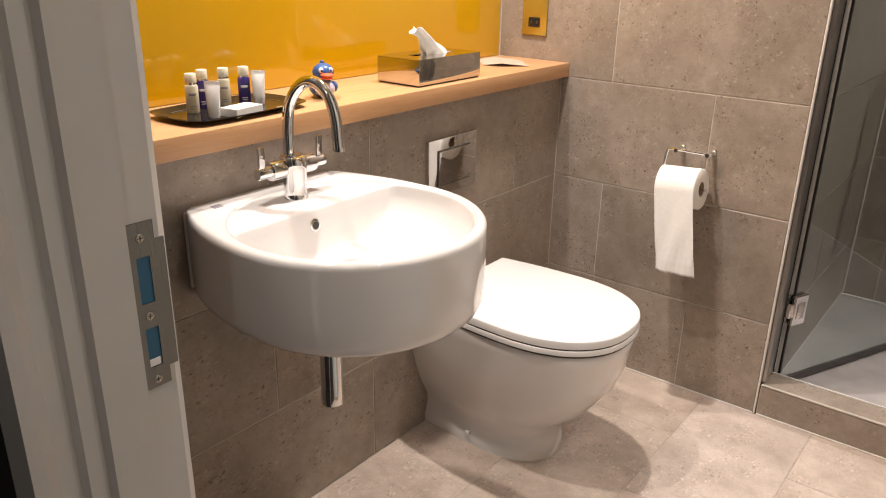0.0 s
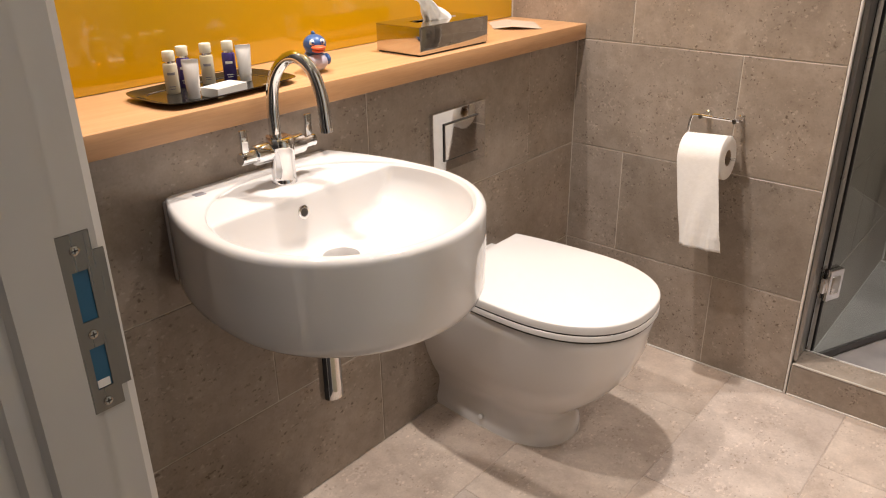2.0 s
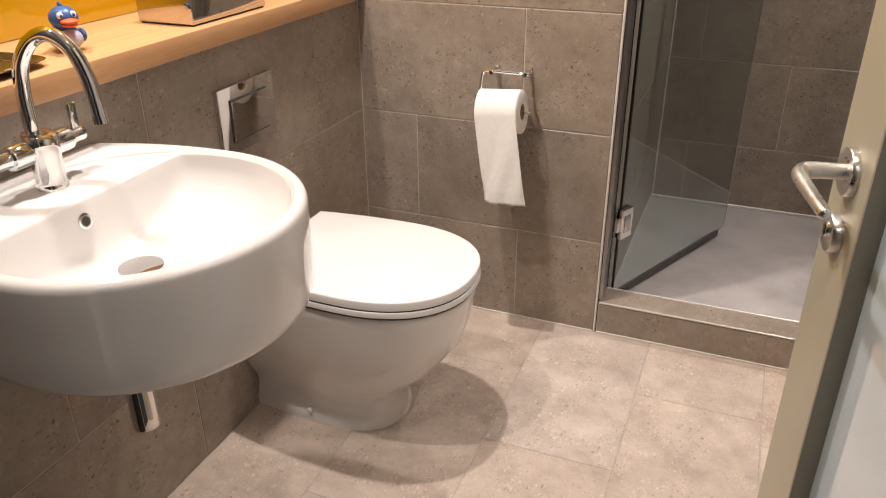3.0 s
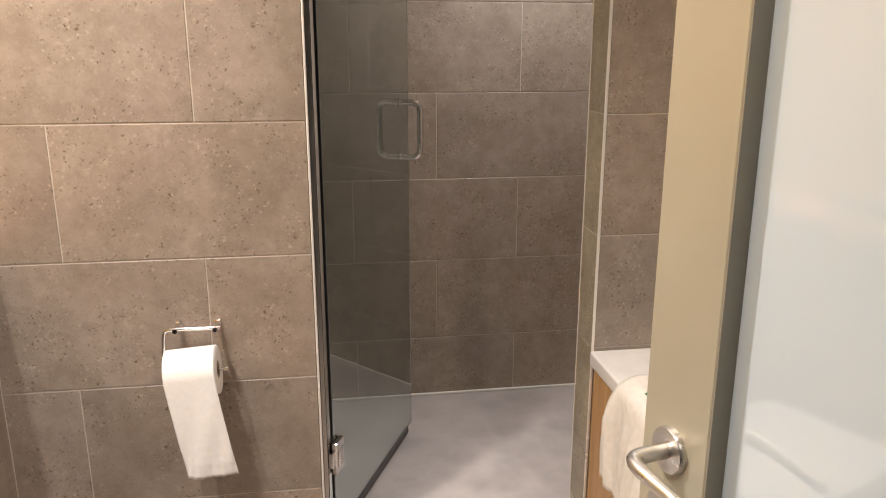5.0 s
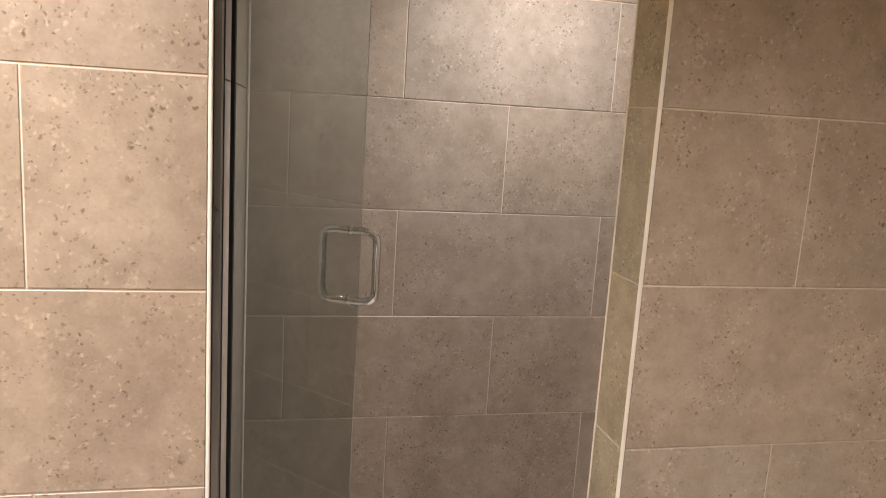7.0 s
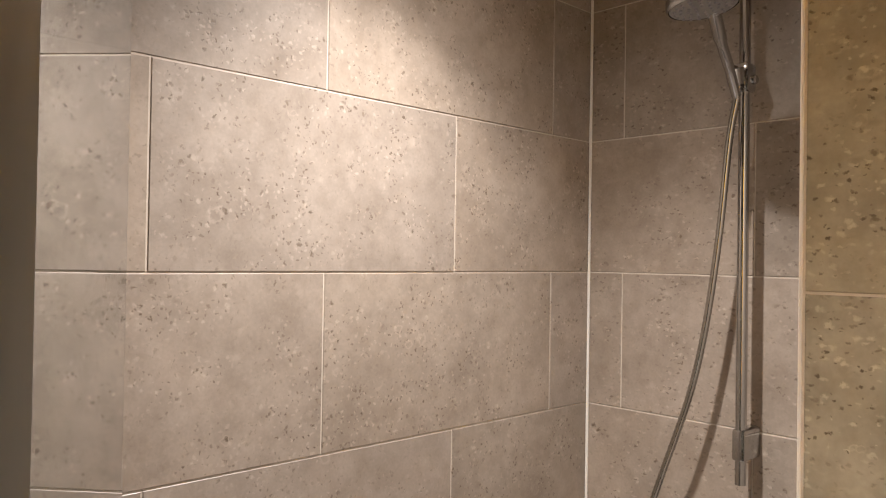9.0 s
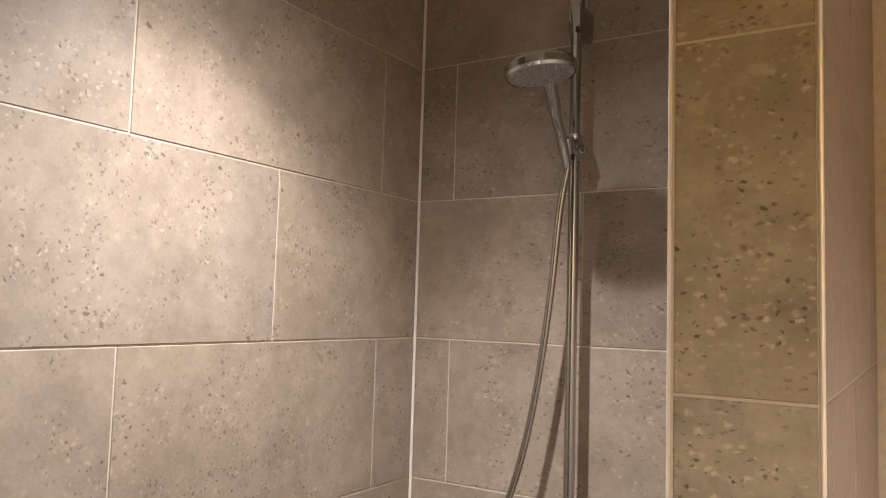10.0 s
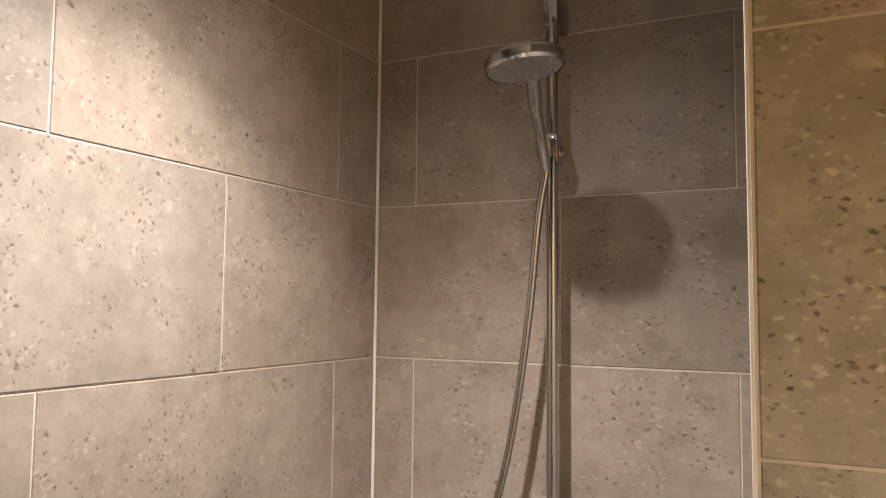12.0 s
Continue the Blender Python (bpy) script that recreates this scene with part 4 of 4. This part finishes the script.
def tissue_box():
    root = thing("tissue_box", "polished steel tissue box cover with a tissue pulled up", "tissue box", (-1.11, 1.655, SH))
    x0, x1, y0, y1, z1 = -1.176, -1.044, 1.532, 1.776, SH + 0.062
    t = 0.0018
    for name, a in (("end_panel", (x0, x1, y0, y0 + t)), ("end_panel", (x0, x1, y1 - t, y1)), ("back_panel", (x0, x0 + t, y0 + t, y1 - t)), ("front_panel", (x1 - t, x1, y0 + t, y1 - t))):
        part(name, box(*a, SH + 0.0035, z1 - 0.0004, 0.0007), M_BOXSTEEL, root, smooth=50)
    # Black slab added to draw the line of shadow under the box
    part("shadow_gap", box(x0 + 0.003, x1 - 0.003, y0 + 0.003, y1 - 0.003, SH + 0.0005, SH + 0.0045), M_BLACK, root, "black slab standing for the shadow gap under the box")
    bm = bmesh.new()
    sx0, sx1, sy0, sy1 = -1.125, -1.098, 1.585, 1.725
    box(x0, x1, y0, sy0, z1, z1 + t, bm=bm); box(x0, x1, sy1, y1, z1, z1 + t, bm=bm)
    box(x0, sx0, sy0, sy1, z1, z1 + t, bm=bm); box(sx1, x1, sy0, sy1, z1, z1 + t, bm=bm)
    part("top", bm, M_BOXSTEEL, root)
    # tissue: gathered in the slot, pulled up to a leaning peak
    bm = bmesh.new()
    nu, nv = 40, 16
    levels = []
    for j in range(nv + 1):
        v = j / nv
        cy = 1.676 - 0.066 * v ** 1.3
        ry = 0.044 * (1 - 0.70 * v ** 0.9) + 0.004 + (0.016 * (v - 0.82) / 0.18 if v > 0.82 else 0)
        rx = 0.022 * (1 - 0.55 * v) + 0.003
        ring = []
        for i in range(nu):
            a = 2 * math.pi * i / nu
            w = 1 + 0.16 * math.sin(a * 5 + v * 4) * (0.3 + v) + 0.08 * math.sin(a * 9 - v * 6)
            z = z1 - 0.006 + 0.068 * v - 0.020 * max(0, math.sin(a)) * v * (1 - v) - (0.030 * max(0.0, math.sin(a)) + 0.008 * math.sin(3 * a)) * v ** 3
            ring.append((-1.111 + rx * w * math.cos(a) + 0.006 * v, cy + ry * w * math.sin(a), z))
        levels.append(ring)
    rings(levels, bm, cap0=False, cap1=False)
    tis = part("tissue", bm, M_PAPER, root, "crumpled white tissue", 80)
    sol = tis.modifiers.new("thickness", "SOLIDIFY")
    sol.thickness = 0.0009


tissue_box()


def tent_card():
    bm = bmesh.new()
    p = [bm.verts.new(v) for v in ((-1.165, 1.962, SH + 0.001), (-1.112, 1.975, SH + 0.010), (-1.206, 2.080, SH + 0.010), (-1.25, 2.055, SH + 0.001), (-1.060, 2.038, SH + 0.001), (-1.150, 2.135, SH + 0.001))]
    bm.faces.new((p[0], p[1], p[2], p[3]))
    bm.faces.new((p[1], p[4], p[5], p[2]))
    ob = tagged(link("folded_card", bm, M_TANCARD), "folded buff paper card standing on the shelf", "card")
    sol = ob.modifiers.new("thickness", "SOLIDIFY")
    sol.thickness = 0.0008


tent_card()


def amenity_tray():
    root = thing("amenity_tray", "black glossy tray for toiletries on the shelf", "tray", (-1.11, 1.06, SH))
    cx, cy, hx, hy = -1.124, 1.058, 0.084, 0.147

    def outline(hx, hy, z, tip=0.0, turn=0.06):
        """Rounded oblong whose corners are drawn out and lifted by tip."""
        pts = []
        for i in range(64):
            a = 2 * math.pi * (i + 0.5) / 64
            c, sn = math.cos(a), math.sin(a)
            k = abs(2 * c * sn) ** 6
            x, y = hx * math.copysign(abs(c) ** 0.5, c), hy * math.copysign(abs(sn) ** 0.5, sn)
            x, y = x * (1 + tip * k), y * (1 + tip * k)
            pts.append((cx + x * math.cos(turn) - y * math.sin(turn), cy + x * math.sin(turn) + y * math.cos(turn), z + 0.12 * tip * k * hx))
        return pts
    bm = rings([outline(hx - 0.026, hy - 0.034, SH + 0.0008), outline(hx - 0.014, hy - 0.018, SH + 0.0042, 0.01), outline(hx, hy, SH + 0.0104, 0.05), outline(hx, hy, SH + 0.0118, 0.05),
                outline(hx - 0.004, hy - 0.005, SH + 0.0112, 0.05), outline(hx - 0.013, hy - 0.017, SH + 0.0058, 0.01), outline(hx - 0.024, hy - 0.030, SH + 0.0040)])
    part("dish", bm, M_TRAYBLACK, root, smooth=35)
    # Chrome bead added to draw the reflection inside the rim
    bead = [Vector(p) for p in outline(hx - 0.019, hy - 0.024, SH + 0.0050)]
    part("rim_glint", tube(bead + bead[:1], 0.0009, 6), M_CHROME, root, "thin chrome bead standing for the reflection inside the rim", 60)
    for i, (w, y) in enumerate(((0.05, 1.140), (0.036, 1.150))):
        part("script_line", box(-1.07 - 0.01 * i, -1.066 - 0.01 * i, y - w / 2, y + w / 2 - 0.01, SH + 0.0048, SH + 0.0052), M_GOLDINK, root)
    return root


amenity_tray()
TZ = SH + 0.0043


def bottle(x, y, body, label):
    root = thing("toiletry_bottle", label, "bottle", (x, y, TZ), group="toiletries on the tray")
    part("body", lathe([(0.0108, 0.0), (0.0123, 0.002), (0.0123, 0.049), (0.0114, 0.0525), (0.0092, 0.054)], (x, y, TZ), n=28), body, root, smooth=40)
    part("collar", lathe([(0.0097, 0.0542), (0.0097, 0.0572)], (x, y, TZ), n=28), M_CHROME, root, smooth=40)
    part("cap", lathe([(0.0104, 0.0574), (0.0107, 0.0585), (0.0107, 0.0725), (0.0098, 0.074)], (x, y, TZ), n=28), M_CAP, root, "cream screw cap", 40)
    # wordmark and small print as bars on the side that looks into the room
    ang0 = math.atan2(0.25 - y, 0.1 - x)
    for z0, z1, a in ((0.034, 0.0385, 0.55), (0.013, 0.0145, 0.45), (0.009, 0.0102, 0.38)):
        levels, ink = [], bmesh.new()
        for k in range(7):
            t = ang0 - a + 2 * a * k / 6
            c, s = math.cos(t), math.sin(t)
            levels.append([(x + rr * c, y + rr * s, TZ + z) for rr, z in ((0.0122, z0), (0.0126, z0), (0.0126, z1), (0.0122, z1))])
        rings(levels, ink)
        part("print", ink, M_INK if body is M_CREAM else M_WHITEPLASTIC, root)


bottle(-1.150, 0.990, M_CREAM, "small cream bottle with a white cap")
bottle(-1.178, 1.034, M_PURPLE, "small dark purple bottle with a white cap")
bottle(-1.170, 1.078, M_CREAM, "small cream bottle with a white cap")
bottle(-1.158, 1.118, M_PURPLE, "small dark purple bottle with a white cap")


def sachet_tube(x, y, turn):
    root = thing("toiletry_tube", "white squeeze tube standing on its cap", "tube", (x, y, TZ), group="toiletries on the tray")
    def ring(w, d, z, n=20):
        out = []
        for i in range(n):
            a = 2 * math.pi * i / n
            u, v = w * math.cos(a), d * math.sin(a)
            out.append((x + u * math.cos(turn) - v * math.sin(turn), y + u * math.sin(turn) + v * math.cos(turn), TZ + z))
        return out
    part("cap", rings([ring(0.0100, 0.0100, 0.0), ring(0.0105, 0.0105, 0.001), ring(0.0105, 0.0105, 0.012)]), M_WHITEPLASTIC, root, smooth=40)
    part("body", rings([ring(0.0112, 0.0112, 0.0122), ring(0.0118, 0.0115, 0.017), ring(0.0128, 0.0085, 0.042), ring(0.0138, 0.0032, 0.058), ring(0.0140, 0.0012, 0.061), ring(0.0140, 0.0012, 0.067)]), M_WHITEPLASTIC, root, smooth=40)


sachet_tube(-1.085, 0.990, 0.9)
sachet_tube(-1.135, 1.136, 0.9)

soap = thing("soap_box", "small white card soap box with grey edging", "soap box", (-1.08, 1.045, TZ), group="toiletries on the tray")
bm = box(-0.021, 0.021, -0.036, 0.036, 0, 0.016, 0.0008)
bmesh.ops.transform(bm, verts=bm.verts, matrix=pose(-1.075, 1.045, TZ, 0, 0, 10))
part("carton", bm, M_WHITECARD, soap)
bm = bmesh.new()
for a in ((-0.019, 0.019, -0.034, -0.033), (-0.019, 0.019, 0.033, 0.034), (-0.019, -0.018, -0.034, 0.034), (0.018, 0.019, -0.034, 0.034)):
    box(*a, 0.0161, 0.0163, bm=bm)
bmesh.ops.transform(bm, verts=bm.verts, matrix=pose(-1.075, 1.045, TZ, 0, 0, 10))
part("border", bm, M_INK, soap)


def duck():
    """A small rubber duck, one mesh with four colours."""
    bm = bmesh.new()
    def ball(c, r, mat, seg=20):
        made = bmesh.ops.create_uvsphere(bm, u_segments=seg, v_segments=seg // 2 + 2, radius=1.0)["verts"]
        bmesh.ops.transform(bm, verts=made, matrix=Matrix.Translation(c) @ Matrix.Diagonal((*r, 1)))
        for f in {f for v in made for f in v.link_faces}:
            f.material_index = mat
    ball((0, 0, 0.019), (0.027, 0.0225, 0.0195), 0)
    ball((0.010, 0, 0.019), (0.0205, 0.0195, 0.0165), 1)
    ball((-0.022, 0, 0.028), (0.012, 0.009, 0.010), 0)
    ball((0.006, 0.0195, 0.022), (0.014, 0.006, 0.011), 0)
    ball((0.006, -0.0195, 0.022), (0.014, 0.006, 0.011), 0)
    ball((0.008, 0, 0.052), (0.0195, 0.0190, 0.0190), 0)
    ball((0.003, 0, 0.0715), (0.006, 0.003, 0.005), 0, 12)
    ball((0.030, 0, 0.0495), (0.0125, 0.0120, 0.0042), 2, 14)
    ball((0.0275, 0, 0.0435), (0.0105, 0.0105, 0.0038), 2, 14)
    for s in (-1, 1):
        ball((0.0225, s * 0.0085, 0.058), (0.0045, 0.0045, 0.0058), 3, 12)
        ball((0.0262, s * 0.0082, 0.0580), (0.0018, 0.002, 0.003), 0, 10)
    ob = link("rubber_duck", bm, [M_DUCKBLUE, M_DUCKPALE, M_BEAK, M_EYE], smooth=80)
    ob.matrix_world = pose(-1.117, 1.293, SH + 0.0005, 0, 0, -25) @ Matrix.Diagonal((1.22, 1.22, 1.04, 1))
    return tagged(ob, "blue rubber duck with an orange beak", "rubber duck")


duck()

# socket plate on the tiled wall
plate = thing("shaver_socket", "yellow-gold shaver socket plate on the tiled wall", "socket", (-1.145, YT, 1.06))
part("faceplate", box(-1.189, -1.103, YT - 0.007, YT - 0.0003, 1.000, 1.146, 0.002), M_BRASS, plate, smooth=40)
sock = part("outlet", box(-1.166, -1.126, YT - 0.0085, YT - 0.0068, 1.024, 1.052, 0.001), M_BLACK, plate, "black outlet")
for x in (-1.156, -1.136):
    part("pin_hole", box(x - 0.003, x + 0.003, YT - 0.0092, YT - 0.0084, 1.034, 1.042), M_STEEL, sock)


# ---- low unit by the pier ----
unit = thing("low_cabinet", "low oak cabinet with a white solid-surface top", "cabinet", (0.75, 2.02, 0))
part("side_panel", box(0.384, 0.412, 1.735, YP - 0.002, 0.06, 0.536, 0.0015), M_OAK, unit)
part("body", box(0.413, XS - 0.005, 1.745, YP - 0.002, 0.06, 0.536), M_OAK, unit)
part("front_door", box(0.416, 0.76, 1.727, 1.744, 0.065, 0.53, 0.0015), M_OAK, unit)
part("front_door", box(0.763, XS - 0.008, 1.727, 1.744, 0.065, 0.53, 0.0015), M_OAK, unit)
part("plinth", box(0.43, XS - 0.005, 1.80, YP - 0.003, 0.001, 0.059), M_HALL, unit)
part("top", box(0.370, XS - 0.003, 1.705, YP - 0.001, 0.538, 0.578, 0.006, 3), M_WHITEPLASTIC, unit, "white solid-surface top", 40)


def towel():
    """A towel thrown over the cabinet's edge: lies on the top, folds over and hangs."""
    bm = bmesh.new()
    nu, nv = 26, 34
    rows = []
    for j in range(nv + 1):
        v = j / nv
        row = []
        for i in range(nu + 1):
            u = i / nu
            y = 1.74 + 0.30 * u + 0.012 * math.sin(v * 7 + u * 3)
            s = -0.17 + 0.46 * v
            fold = 0.010 * math.sin(u * 14 + v * 2) + 0.006 * math.sin(u * 31 + v * 6)
            edge = 0.374
            if s < 0:
                x, z = edge - s, 0.594 + 0.007 * math.sin(u * 9 + s * 40) + 0.012 * math.exp(-((s + 0.06) / 0.05) ** 2)
            elif s < 0.03:
                a = s / 0.03 * math.pi / 2
                x, z = edge - 0.016 * math.sin(a), 0.578 + 0.016 * math.cos(a)
            else:
                d = s - 0.03
                x, z = edge - 0.018 - 0.05 * (1 - math.exp(-d * 9)) * (0.6 + 0.4 * math.sin(u * 5 + 1)) - abs(fold) * min(1, d * 12), 0.578 - d * (0.85 + 0.12 * math.sin(u * 3.2))
            row.append(bm.verts.new((x, y, z)))
        rows.append(row)
    for a, b in zip(rows, rows[1:]):
        for i in range(nu):
            bm.faces.new((a[i], a[i + 1], b[i + 1], b[i]))
    ob = tagged(link("towel", bm, M_TOWEL, smooth=80), "crumpled white towel hanging over the cabinet's edge", "towel")
    sol = ob.modifiers.new("thickness", "SOLIDIFY")
    sol.thickness, sol.offset = 0.006, 1.0


towel()
bm = box(-0.055, 0.055, -0.035, 0.035, 0, 0.001)
bmesh.ops.subdivide_edges(bm, edges=[e for e in bm.edges if e.calc_length() > 0.05], cuts=6, use_grid_fill=True)
for v in bm.verts:
    v.co.z += 0.006 * math.cos(v.co.x * 40)
bmesh.ops.transform(bm, verts=bm.verts, matrix=pose(0.445, 1.925, 0.611, 0, -3, 8))
tagged(link("green_card", bm, M_GREEN), "green printed card lying on the towel", "card")

# ---- ceiling downlights ----
for lx, ly, *_ in LAMPS:
    d = thing("downlight", "round recessed ceiling downlight with a white bezel", "downlight", (lx, ly, CEIL), group="ceiling downlights")
    part("bezel", lathe([(0.046, -0.001), (0.046, -0.004), (0.036, -0.007), (0.036, -0.001)], (lx, ly, CEIL), n=32, cap0=False, cap1=False), M_WHITEPLASTIC, d, smooth=40)

# ---- tiles, last ----
lay(wall_paper, "-y", YT, XG + 0.002, XE - 0.004, 0, CEIL, 0, bond(-0.573, -0.876))
lay(wall_basin, "+x", XB, YD, YT - 0.001, 0, 0.888, 0, bond(1.361, 1.662))
lay(wall_shower_back, "-y", YS, XE + 0.010, XS, TRAY, CEIL, 0, bond(0.391, 0.092))
lay(wall_shower_end, "-x", XS, YQ, YS, TRAY, CEIL, 0, bond(3.074, 2.773))
lay(wall_pier, "-y", YP, XP + 0.005, XS, 0, CEIL, 0, bond(0.683, 0.983))
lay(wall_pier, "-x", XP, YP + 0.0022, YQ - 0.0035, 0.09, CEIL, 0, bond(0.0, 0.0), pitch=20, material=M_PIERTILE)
lay(wall_paper, "+x", XE + 0.0095, 2.312, YS, TRAY, CEIL, 0, bond(2.9, 2.6))
lay(kerb, "-y", YT, XE + 0.004, XP - 0.004, 0, 0.0945, 0, [(0.0, 0.0945, XE)], pitch=0.9)
lay(kerb, "+z", 0.0955, XE + 0.006, XP - 0.004, YT + 0.007, 2.2915, 0, [(YT + 0.007, 2.2915, XE)], pitch=0.9)
for i in range(8):
    x = -0.172 + 0.302 * (i - 4)
    a, b = max(x, XB + 0.001), min(x + 0.302, XS)
    if b - a > 0.02:
        col = 1.65 if i % 2 else 1.95
        y = col - 3 * 0.603
        while y < YT:
            c, d = max(y, YD - 0.1), min(y + 0.603, YT - 0.001)
            y += 0.603
            if d - c > 0.02:
                ob = new("tile", tile_mesh("+z", b - a - 0.003, d - c - 0.003, M_FLOOR))
                ob.location = ((a + b) / 2, (c + d) / 2, random.uniform(-0.0003, 0.0003))
                ob.parent = floor
